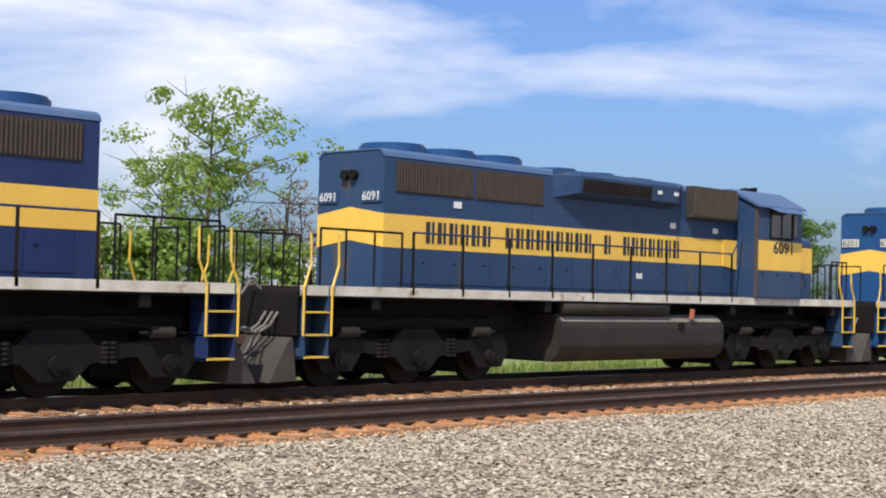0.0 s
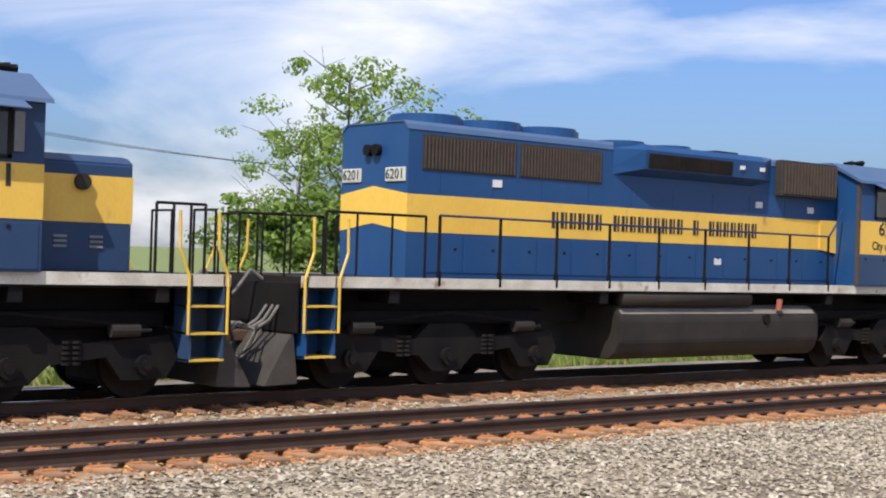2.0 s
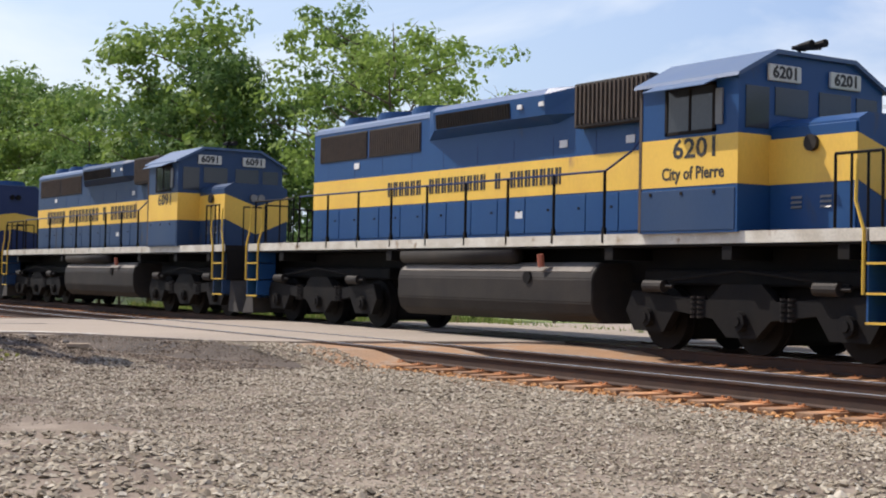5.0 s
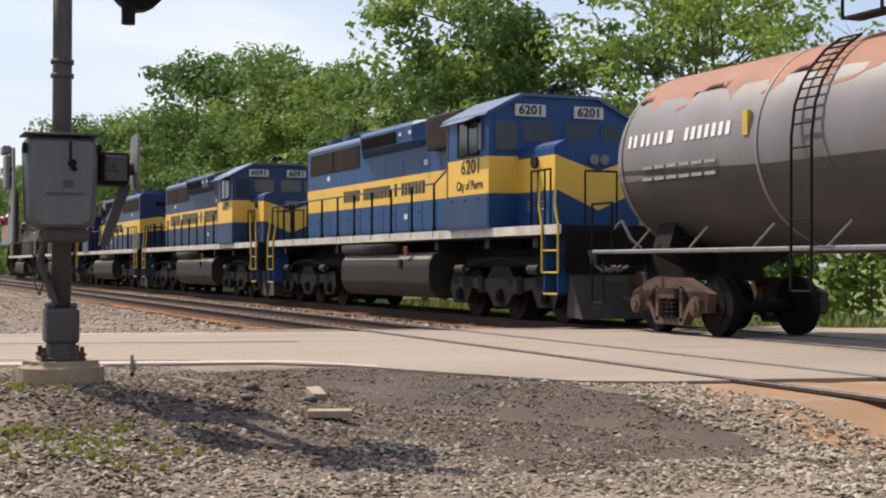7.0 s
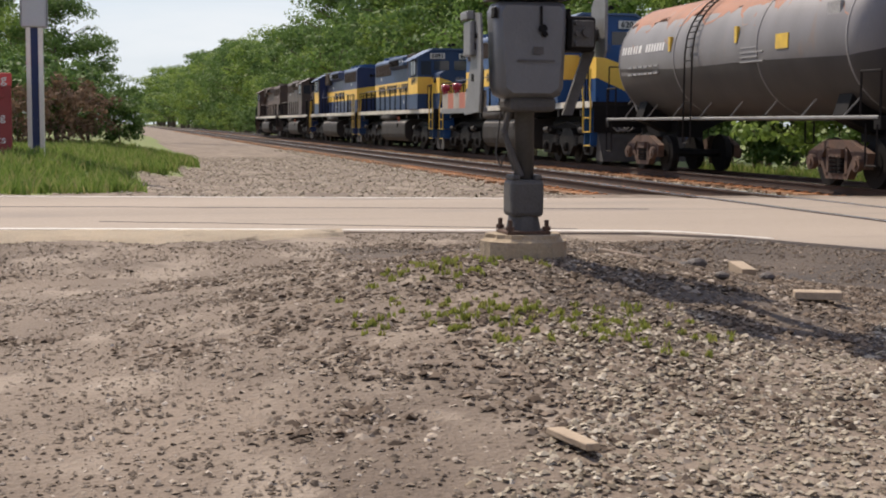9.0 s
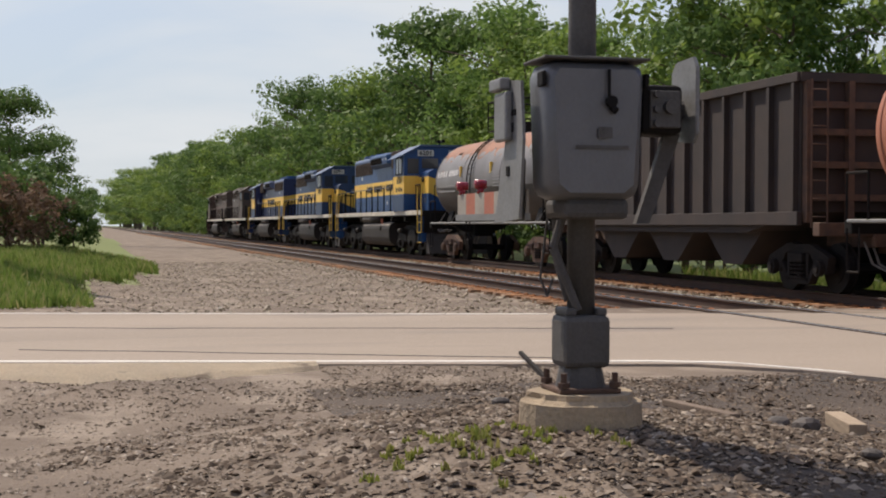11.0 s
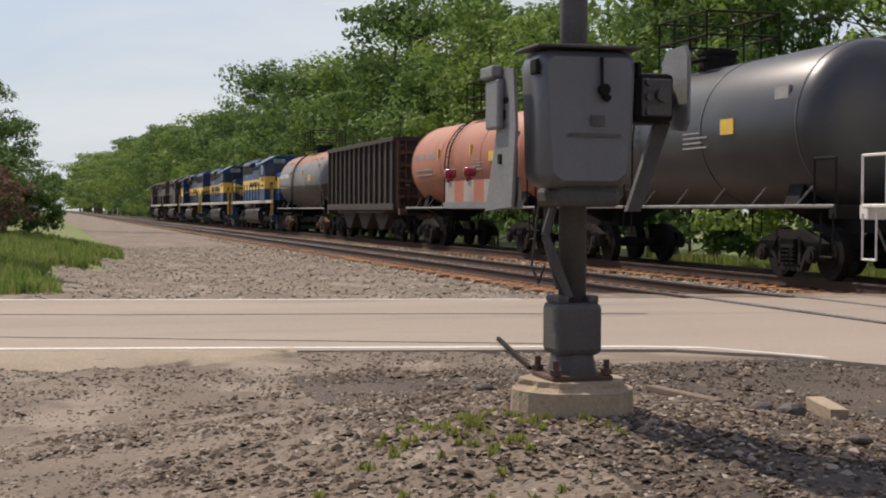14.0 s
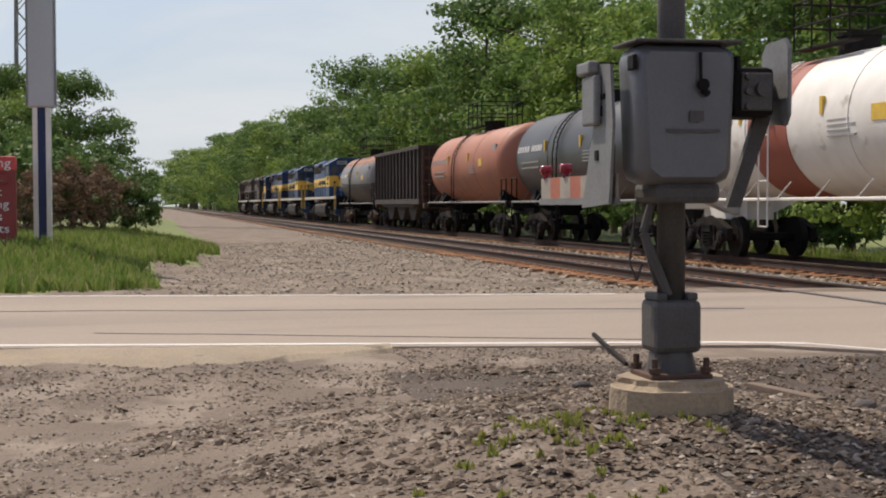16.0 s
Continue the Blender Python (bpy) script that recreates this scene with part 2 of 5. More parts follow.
WOOD = material("pale_split_wood", (0.40, 0.315, 0.22), 0.9, 0, (0.28, 0.215, 0.15), 8, 0.6, 40, 0.3, (0.3, 1, 1))
CREOSOTE = material("weathered_pole_wood", (0.20, 0.15, 0.11), 0.95, 0, (0.13, 0.095, 0.07), 5, 0.6, 40, 0.4, (1, 1, 0.2))
BIN_RED = material("dark_red_painted_sheet", (0.26, 0.028, 0.028), 0.5, 0, (0.20, 0.026, 0.026), 3, 0.5, 50, 0.05, grain_by=0.12)
SIGN_RED = material("bright_red_sign", (0.62, 0.06, 0.06), 0.5, 0, (0.55, 0.06, 0.06), 4, 0.4, 50, 0.02, grain_by=0.12)
RED_LENS = material("red_lens", (0.30, 0.012, 0.03), 0.2, 0, (0.22, 0.01, 0.02), 10, 0.4, 60, 0.0)
GLASS = material("dark_window_glass", (0.03, 0.035, 0.04), 0.08, 0, (0.035, 0.04, 0.045), 2, 0.3, 50, 0.0)
PALE_SHEET = material("pale_grey_sheet_metal", (0.44, 0.46, 0.48), 0.5, 0.1, (0.36, 0.37, 0.385), 1.5, 0.6, 40, 0.04, (1, 1, 0.3), (0.30, 0.29, 0.28), 1.5, 0.62, grain_by=0.12)
DARKLOCO = material("dirty_black_brown_paint", (0.045, 0.036, 0.032), 0.6, 0, (0.09, 0.06, 0.045), 1.2, 0.7, 40, 0.08)
BROWNLOCO = material("dusty_brown_black_paint", (0.10, 0.06, 0.042), 0.65, 0, (0.055, 0.04, 0.034), 1.2, 0.7, 40, 0.08)
STONES = island_material("limestone_ballast", [(0.126, 0.105, 0.0756), (0.286, 0.248, 0.185), (0.412, 0.365, 0.281), (0.218, 0.176, 0.124), (0.504, 0.458, 0.37)])
CINDER_STONES = island_material("dark_cinder_stones", [(0.046, 0.034, 0.025), (0.125, 0.093, 0.068), (0.22, 0.172, 0.128), (0.075, 0.056, 0.041), (0.37, 0.315, 0.25)])
DARK_STONES = island_material("dark_ballast", [(0.062, 0.050, 0.039), (0.185, 0.147, 0.11), (0.30, 0.25, 0.19), (0.125, 0.098, 0.073), (0.48, 0.42, 0.345)])
LEAF_A = island_material("green_leaves", [(0.115, 0.19, 0.0437), (0.172, 0.259, 0.0575), (0.241, 0.333, 0.0805), (0.138, 0.213, 0.0483)], 0.55, 0.4)
LEAF_B = island_material("dark_green_leaves", [(0.0594, 0.116, 0.0343), (0.0924, 0.165, 0.0449), (0.139, 0.224, 0.066), (0.0726, 0.132, 0.0396)], 0.55, 0.35)
LEAF_E = island_material("mid_green_leaves", [(0.0875, 0.163, 0.0438), (0.131, 0.219, 0.0562), (0.181, 0.281, 0.075), (0.106, 0.181, 0.0462)], 0.55, 0.4)
LEAF_C = island_material("pale_spring_leaves", [(0.17, 0.26, 0.055), (0.23, 0.33, 0.075), (0.28, 0.38, 0.10), (0.15, 0.24, 0.05)], 0.55, 0.4)
LEAF_D = island_material("dry_brown_leaves", [(0.19, 0.12, 0.075), (0.26, 0.17, 0.11), (0.15, 0.10, 0.065), (0.22, 0.16, 0.10)], 0.8, 0.2)
RUST_STONES = island_material("rust_stained_ballast", [(0.30, 0.135, 0.05), (0.48, 0.235, 0.09), (0.58, 0.31, 0.135), (0.38, 0.195, 0.085), (0.50, 0.37, 0.25)])
WEED = island_material("yellow_green_weeds", [(0.184, 0.218, 0.046), (0.276, 0.299, 0.069), (0.23, 0.276, 0.0575), (0.322, 0.287, 0.115)], 0.7, 0.3)
GRASS = island_material("long_green_grass", [(0.112, 0.182, 0.0392), (0.168, 0.252, 0.056), (0.238, 0.308, 0.084), (0.35, 0.322, 0.14)], 0.7, 0.3)
GRASS_GROUND = material("grassy_soil", (0.13, 0.18, 0.045), 0.95, 0, (0.17, 0.19, 0.065), 0.7, 0.7, 12, 0.6, (1, 1, 1), (0.16, 0.13, 0.075), 0.3, 0.62)


# ---- building helpers ----
def part(name, bm, mat, parent=None, label="", smooth=False):
    """Links a bmesh as one mesh object under a thing or a part."""
    me = bpy.data.meshes.new(name)
    bm.to_mesh(me)
    bm.free()
    if smooth:
        for p in me.polygons:
            p.use_smooth = True
    if mat:
        me.materials.append(mat)
    ob = new(name, me)
    if parent:
        ob.parent = parent
    if label:
        ob["label"] = label
    return ob


def box(bm, x0, x1, y0, y1, z0, z1, bev=0.0):
    r = bmesh.ops.create_cube(bm, size=1)
    bmesh.ops.transform(bm, matrix=Matrix.LocRotScale(((x0 + x1) / 2, (y0 + y1) / 2, (z0 + z1) / 2), None, (x1 - x0, y1 - y0, z1 - z0)), verts=r["verts"])
    if bev:
        es = list({e for v in r["verts"] for e in v.link_edges})
        bmesh.ops.bevel(bm, geom=es, offset=bev, segments=2, affect="EDGES", profile=0.5)
    return bm


def cyl(bm, a, b, r, seg=12, r2=None):
    a, b = Vector(a), Vector(b)
    d = b - a
    m = Matrix.Translation((a + b) / 2) @ d.to_track_quat("Z", "Y").to_matrix().to_4x4()
    bmesh.ops.create_cone(bm, cap_ends=True, segments=seg, radius1=r, radius2=r if r2 is None else r2, depth=d.length, matrix=m)
    return bm


def tube(bm, pts, r, seg=6):
    for a, b in zip(pts, pts[1:]):
        cyl(bm, a, b, r, seg)
    return bm


def prism(bm, poly, x0, x1, axis="x"):
    """A closed outline in the other two axes, drawn out along one axis."""
    def at(u, v, w):
        return {"x": (w, u, v), "y": (u, w, v), "z": (u, v, w)}[axis]
    va = [bm.verts.new(at(u, v, x0)) for u, v in poly]
    vb = [bm.verts.new(at(u, v, x1)) for u, v in poly]
    bm.faces.new(va)
    bm.faces.new(list(reversed(vb)))
    for i in range(len(poly)):
        j = (i + 1) % len(poly)
        bm.faces.new((va[j], va[i], vb[i], vb[j]))
    bmesh.ops.recalc_face_normals(bm, faces=bm.faces)
    return bm


def B():
    return bmesh.new()


def writing(name, text, size, width, m, mat, parent, label="", bold=0.0):
    """Letters of the built-in font as a thin mesh, stretched to a width, standing in the plane of m."""
    cu = bpy.data.curves.new(name, "FONT")
    cu.body, cu.size, cu.extrude, cu.align_x, cu.align_y, cu.resolution_u = text, size, 0.004, "CENTER", "CENTER", 2
    cu.offset = bold
    tmp = bpy.data.objects.new(name, cu)
    me = bpy.data.meshes.new_from_object(tmp)
    bpy.data.objects.remove(tmp)
    me.name = name
    xs = [v.co.x for v in me.vertices]
    k = width / (max(xs) - min(xs))
    me.transform(m @ Matrix.Diagonal((k, 1, 1, 1)))
    me.materials.clear()
    me.materials.append(mat)
    ob = new(name, me)
    ob.parent = parent
    if label:
        ob["label"] = label
    return ob


FACE_NEAR = Matrix.Rotation(radians(90), 4, "X")                                        # readable from -y
FACE_BACK = Matrix.Rotation(radians(90), 4, "Z") @ Matrix.Rotation(radians(90), 4, "X")  # readable from +x


# ---- ground ----
def bump_at(x, y, cx, cy, rx, ry):
    return math.exp(-(((x - cx) / rx) ** 2 + ((y - cy) / ry) ** 2))


def road_x(y):
    """Middle of the crossing road at y."""
    return -18.4 + 0.2 * y


def near_half(y):
    """Half width on the side of the gate: the pavement spreads towards the rails."""
    k = min(1.0, max(0.0, (y + 3.5) / 2.4))
    return 3.75 + 3.3 * k * k * (3 - 2 * k)


def ground_z(x, y):
    z = -0.26
    z += 0.50 * bump_at(x, y, -10.2, -6.4, 2.9, 2.3)
    z += 0.10 * bump_at(x, y, -6.0, -8.5, 3.0, 3.0)
    d = x - road_x(y)
    d = -d - 3.75 if d < 0 else d - near_half(y)
    if d < 3.4:
        k = min(1, max(0, (3.4 - d) / 1.6))
        z = z * (1 - k) + k * (-0.05 if d > -0.3 else -0.2)
    bank = -8.6 + 0.13 * (-33 - x if x < -33 else 0) * (1 if x > -48 else 0) + (1.95 if x <= -48 else 0)
    if x < -27 and y < bank:
        z += 0.55 * min(1, (-27 - x) / 8) * min(1, (bank - y) / 3)
    if y > 9:
        z -= min(0.5, (y - 9) * 0.15)
    z += 0.03 * noise.noise((x * 0.6, y * 0.6, 0)) + 0.015 * noise.noise((x * 2.1, y * 2.1, 5))
    return z


def axis_steps(lo, hi, fine_lo, fine_hi, fine):
    out = list(np.arange(fine_lo, fine_hi + fine / 2, fine))
    step, v = fine, fine_hi
    while v < hi:
        step *= 1.35
        v += step
        out.append(v)
    step, v = fine, fine_lo
    while v > lo:
        step *= 1.35
        v -= step
        out.insert(0, v)
    return out


def build_ground():
    xs, ys = axis_steps(-2500, 2500, -60, 60, 0.5), axis_steps(-2500, 2500, -24, 14, 0.4)
    verts = [(x, y, ground_z(x, y)) for x in xs for y in ys]
    n = len(ys)
    faces = [(i * n + j, (i + 1) * n + j, (i + 1) * n + j + 1, i * n + j + 1) for i in range(len(xs) - 1) for j in range(n - 1)]
    me = bpy.data.meshes.new("ground")
    me.from_pydata(verts, [], faces)
    cinder = material("dark_cinders", (0.062, 0.048, 0.037), 0.95, 0, (0.10, 0.077, 0.058), 1.2, 0.7, 45, 0.8, (1, 1, 1), (0.05, 0.042, 0.036), 0.8, 0.55)
    rusty = material("rust_stained_ballast_bed", (0.34, 0.19, 0.095), 0.95, 0, (0.25, 0.16, 0.095), 1.2, 0.7, 45, 0.8, (1, 1, 1), (0.30, 0.24, 0.18), 1.5, 0.52)
    m = material("packed_gravel_and_dirt", (0.196, 0.153, 0.113), 0.95, 0, (0.112, 0.084, 0.061), 0.8, 0.8, 34, 0.9, (1, 1, 1), (0.245, 0.20, 0.153), 1.3, 0.53)
    me.materials.append(m)
    me.materials.append(GRASS_GROUND)
    me.materials.append(cinder)
    me.materials.append(rusty)
    for p in me.polygons:
        x, y, _ = p.center
        p.use_smooth = True
        edge = 0.8 * noise.noise((x * 0.5, y * 0.5, 2))
        if y > 10.5 + edge or (x < -26.0 + edge and y < -8.8 + edge + (0.13 * (-33 - x) if -48 < x < -33 else 1.95 if x <= -48 else 0)) or y < -40:
            p.material_index = 1
        elif -14.6 < x < -7.6 + edge and -7.0 + edge < y < -1.6 + 0.3 * edge:
            p.material_index = 2
        elif -1.1 < y < 7.2 and -13 < x < 62:
            p.material_index = 3
    ob = new("ground", me)
    tagged(ob, "grey brown gravel and dirt ground with grassy verges", "ground", kind="structure")


build_ground()


def stone_shapes():
    rnd = random.Random(3)
    shapes = []
    for k in range(8):
        v = []
        for p in ((1, 0, 0), (-1, 0, 0), (0, 1, 0), (0, -1, 0), (0.1, 0, 1), (0, 0.1, -0.6), (0.6, 0.6, 0.5), (-0.6, 0.5, 0.5)):
            v.append(tuple(c * rnd.uniform(0.65, 1.1) for c in p))
        shapes.append(np.array(v))
    f = [(0, 6, 4), (6, 2, 4), (2, 7, 4), (7, 1, 4), (1, 3, 4), (3, 0, 4), (0, 2, 6), (2, 1, 7), (2, 0, 5), (1, 2, 5), (3, 1, 5), (0, 3, 5)]
    return shapes, np.array(f)


def stones(name, pts, mat, label, r0, r1, seed):
    shapes, f = stone_shapes()
    rnd = np.random.RandomState(seed)
    vs, fs = [], []
    for i, (x, y, z) in enumerate(pts):
        r = r0 + (r1 - r0) * rnd.rand() ** 2
        a = rnd.rand() * 6.28
        c, s = math.cos(a), math.sin(a)
        v = shapes[i % 8] * (r, r * rnd.uniform(0.6, 1.0), r * rnd.uniform(0.25, 0.55))
        t = rnd.uniform(-0.5, 0.5)
        v = np.stack([v[:, 0] * c - v[:, 1] * s, v[:, 0] * s + v[:, 1] * c, v[:, 2] + t * v[:, 0]], 1) + (x, y, z)
        vs.append(v)
        fs.append(f + i * 8)
    me = bpy.data.meshes.new(name)
    me.from_pydata(np.concatenate(vs).tolist(), [], np.concatenate(fs).tolist())
    me.materials.append(mat)
    ob = new(name, me)
    return tagged(ob, label, "gravel", kind="stuff")


def scatter(n, x0, x1, y0, y1, seed, keep=lambda x, y: True, up=0.0):
    rnd = np.random.RandomState(seed)
    out = []
    for x, y in zip(rnd.uniform(x0, x1, n), rnd.uniform(y0, y1, n)):
        if keep(x, y):
            out.append((x, y, ground_z(x, y) + up))
    return out


def off_road(x, y):
    d = x - road_x(y)
    return d < -3.85 or d > near_half(y) + 0.05


def build_stones():
    # shoulder of the near track, between the rails, and round the gate
    def pale(x, y):
        return off_road(x, y) and (x > -8 + noise.noise((x, y, 1)) or y > -1.7 + 0.4 * noise.noise((x, y, 3)))
    stones("shoulder_gravel", scatter(14000, -13.0, 3, -2.6, -0.6, 11, pale, 0.015), STONES, "loose pale limestone ballast beside the rails", 0.018, 0.045, 1)
    stones("shoulder_gravel", scatter(20000, 3, 42, -2.6, -0.6, 21, pale, 0.012), STONES, "loose pale limestone ballast beside the rails", 0.028, 0.065, 1)
    low = lambda x, y: pale(x, y) and (y > -7.4 + noise.noise((x * 0.8, y * 0.8, 6)))
    stones("verge_gravel", scatter(38000, -9.0, 3, -8.0, -2.4, 17, low, 0.006), STONES, "pale broken limestone gravel on the verge", 0.013, 0.034, 8)
    stones("verge_gravel", scatter(52000, 3, 42, -8.0, -2.4, 22, low, 0.01), STONES, "coarse pale broken limestone gravel on the verge", 0.028, 0.062, 8)
    stones("verge_gravel", scatter(32000, -4, 30, -12.0, -6.8, 19, lambda x, y: x > -1.8 + 1.5 * noise.noise((x * 0.7, y * 0.7, 8)) and y > -10.9 + 1.1 * noise.noise((x * 0.6, y * 0.6, 3)) + 0.4 * noise.noise((x * 3, y * 3, 2)), 0.008), STONES, "coarse pale broken limestone gravel on the verge", 0.026, 0.058, 10)
    stones("cinder_gravel", scatter(22000, -14.6, -7.5, -7.0, -1.6, 18, off_road, 0.004), CINDER_STONES, "fine dark cinders between the road and the gate", 0.006, 0.024, 9)
    rust = []
    for k, (a, b) in enumerate(((-0.85, -0.09), (0.09, 0.6), (0.9, 1.42), (1.6, 2.2), (3.8, 4.42), (4.6, 5.1))):
        rust += [(x, y, -0.225) for x, y, _ in scatter(9000 if k == 0 else 6000, -12.5, 62, a, b, 40 + k, off_road)]
    stones("rust_stained_gravel", rust, RUST_STONES, "orange rust-stained ballast along the rails", 0.018, 0.045, 7)
    bed = [(x, y, -0.235) for x, y, _ in scatter(24000, -14.5, 64, 0.2, 6.6, 12, lambda x, y: off_road(x, y) and (y > 1.95 or noise.noise((x * 1.5, y * 3, 4)) > 0.22))]
    stones("track_ballast", bed, STONES, "pale limestone ballast between the rails and sleepers", 0.03, 0.07, 2)
    bed = [(x, y, -0.235) for x, y, _ in scatter(9000, -75, -23, -1.6, 8.2, 13, off_road)]
    stones("track_ballast", bed, STONES, "pale limestone ballast along the tracks past the road", 0.04, 0.09, 3)
    stones("mound_gravel", scatter(40000, -14.8, -4.0, -10.5, -1.8, 14, lambda x, y: off_road(x, y) and bump_at(x, y, -9.8, -5.6, 4.6, 3.6) + 0.55 * noise.noise((x * 1.3, y * 1.3, 9)) > 0.42, 0.0), CINDER_STONES,
           "dark dirty gravel heaped round the gate base", 0.01, 0.05, 4)
    stones("lane_gravel", scatter(9000, -60, -23, -9.5, -1.5, 15, off_road, 0.01), STONES, "grey gravel of the lane along the tracks", 0.02, 0.06, 5)
    stones("dirt_pebbles", scatter(88000, -17, -2.2, -15, -4.5, 16, lambda x, y: off_road(x, y) and (y > -6.9 or x - road_x(y) > 4.9 + 0.5 * noise.noise((x * 2, y * 2, 1))), 0.002), DARK_STONES, "small pebbles in packed dirt", 0.006, 0.027, 6)


build_stones()


# ---- road ----
def slab(name, x_of, half0, half1, y0, y1, z0, z1, mat, parent=None, label="", step=2.0):
    """A strip of road between two offsets from the middle line."""
    bm = B()
    n = max(1, int((y1 - y0) / step))
    rows = []
    for i in range(n + 1):
        y = y0 + (y1 - y0) * i / n
        xa, xb = x_of(y) + (half0(y) if callable(half0) else half0), x_of(y) + (half1(y) if callable(half1) else half1)
        rows.append([bm.verts.new(p) for p in ((xa, y, z1), (xb, y, z1), (xb, y, z0), (xa, y, z0))])
    for a, b in zip(rows, rows[1:]):
        for k in range(4):
            j = (k + 1) % 4
            bm.faces.new((a[k], a[j], b[j], b[k]))
    bm.faces.new(rows[0])
    bm.faces.new(list(reversed(rows[-1])))
    bmesh.ops.recalc_face_normals(bm, faces=bm.faces)
    return part(name, bm, mat, parent, label)


GAUGE_IN, HEAD = 1.435, 0.075
RAILS = [0.0, 1.505, 4.5, 6.005]


def build_road():
    # the road is cut where the rails run through it
    cuts = [-140.0]
    for r in RAILS:
        cuts += [r - 0.055, r + 0.055]
    cuts += [90.0]
    for i in range(0, len(cuts), 2):
        a, b = cuts[i], cuts[i + 1]
        inner = 0 < i < len(cuts) - 2
        a2 = a + (0.07 if i in (4,) or i in (2,) else 0)
        ob = slab("road", road_x, -3.75, near_half, a2, b, -0.3, -0.012 if inner else -0.02, ASPHALT, step=0.7 if i == 0 else 0.5)
        tagged(ob, "sun-bleached grey asphalt road over the tracks", "road", kind="structure")
    for h0, h1 in ((-3.6, -3.48), (lambda y: near_half(y) - 0.3, lambda y: near_half(y) - 0.17)):
        ob = slab("edge_line", road_x, h0, h1, -140, -2.6, -0.02, -0.015, LINE, step=0.6)
        tagged(ob, "worn white painted edge line on the road", "road marking", kind="structure")

    for k, (y0, y1, o, w) in enumerate(((-60, -2, -0.7, 0.05), (-9.5, -4.2, 2.3, 0.035))):
        seam = slab("tar_seam", lambda y: road_x(y) + o + 0.10 * noise.noise((y * 0.8, k * 7, 1)) + (0.18 * (y - y0) if k > 0 else 0), -w, lambda y: w * (0.2 + 0.8 * abs(noise.noise((y * 1.7, k, 2)))), y0, y1, -0.02, -0.0155, TAR, step=0.25)
        tagged(seam, "black tar seam along a crack in the road", "road marking", kind="structure")

    def worn(y):
        return 3.9 + 1.6 * min(1, (-6.6 - y) / 1.6) * (0.75 + 0.5 * noise.noise((y * 0.9, 0, 3)) + 0.2 * noise.noise((y * 4, 0, 5)))
    bm = B()
    rows = []
    for i in range(150):
        y = -30 + i * 0.155
        rows.append([bm.verts.new((road_x(y) + 3.77 + (worn(y) - 3.77) * q / 4, y, ground_z(road_x(y) + 3.77 + (worn(y) - 3.77) * q / 4, y) + (0.02 + 0.05 * min(1, q) - 0.012 * q if q < 4 else -0.02))) for q in range(5)])
    for p, q in zip(rows, rows[1:]):
        for k in range(4):
            bm.faces.new((p[k], p[k + 1], q[k + 1], q[k]))
    bmesh.ops.solidify(bm, geom=bm.faces[:], thickness=0.03)
    apron = part("apron", bm, SAND)
    tagged(apron, "broken pale sandy pavement edge beside the road", "pavement", kind="structure")


build_road()


# ---- track ----
def build_track():
    for i, y in enumerate(RAILS):
        bm = B()
        prism(bm, [(y - 0.075, -0.185), (y + 0.075, -0.185), (y + 0.075, -0.172), (y + 0.012, -0.155), (y + 0.012, -0.045),
                   (y + 0.037, -0.035), (y + 0.037, -0.004), (y - 0.037, -0.004), (y - 0.037, -0.035), (y - 0.012, -0.045), (y - 0.012, -0.155), (y - 0.075, -0.172)], -1500, 900)
        rail = part("rail_%d" % (i + 1), bm, RAIL_SIDE)
        tagged(rail, "rusty brown steel rail on wooden sleepers", "rail", kind="structure")
        bm = B()
        prism(bm, [(y - 0.033, -0.004), (y + 0.033, -0.004), (y + 0.028, 0.0), (y - 0.028, 0.0)], -1500, 900)
        part("running_surface", bm, RAIL_TOP, rail, "bright polished running surface")
    tie_me = B()
    box(tie_me, -0.115, 0.115, -0.55, 2.05, -0.38, -0.19, 0.01)
    sleeper = part("sleeper", tie_me, TIE)
    plate_bm = B()
    for y in (0.0, 1.505):
        box(plate_bm, -0.09, 0.09, y - 0.19, y + 0.19, -0.192, -0.176)
        for sx in (-0.05, 0.05):
            for sy in (-0.1, 0.1):
                box(plate_bm, sx - 0.014, sx + 0.014, y + sy - 0.014, y + sy + 0.014, -0.18, -0.155)
    plate = part("tie_plate", plate_bm, TIE_PLATE)
    tie_data, plate_data = sleeper.data, plate.data
    bpy.data.objects.remove(sleeper)
    bpy.data.objects.remove(plate)
    rnd = random.Random(5)
    for k, y0 in enumerate((0.0, 4.5)):
        track = tagged(new("sleeper_row", None), "weathered brown wooden sleepers with orange rusted plates in ballast", "railway sleepers", kind="structure")
        for i in range(230):
            x = -46 + i * 0.52
            if not off_road(x, y0 + 0.75):
                continue
            s = new("sleeper", tie_data)
            s.parent = track
            s.location, s.rotation_euler = (x + rnd.uniform(-0.03, 0.03), y0 + rnd.uniform(-0.1, 0.1), rnd.uniform(-0.01, 0.0)), (0, 0, rnd.uniform(-0.02, 0.02))
            p = new("tie_plate", plate_data)
            p.parent = s
            p.location = (0, y0 - s.location.y, 0)
        bm = B()
        for i in range(420):
            x = -46.5 - i * 0.52
            box(bm, x - 0.115, x + 0.115, y0 - 0.55, y0 + 2.05, -0.38, -0.19)
        part("far_sleepers", bm, TIE, track)["kind"] = "stuff"


build_track()


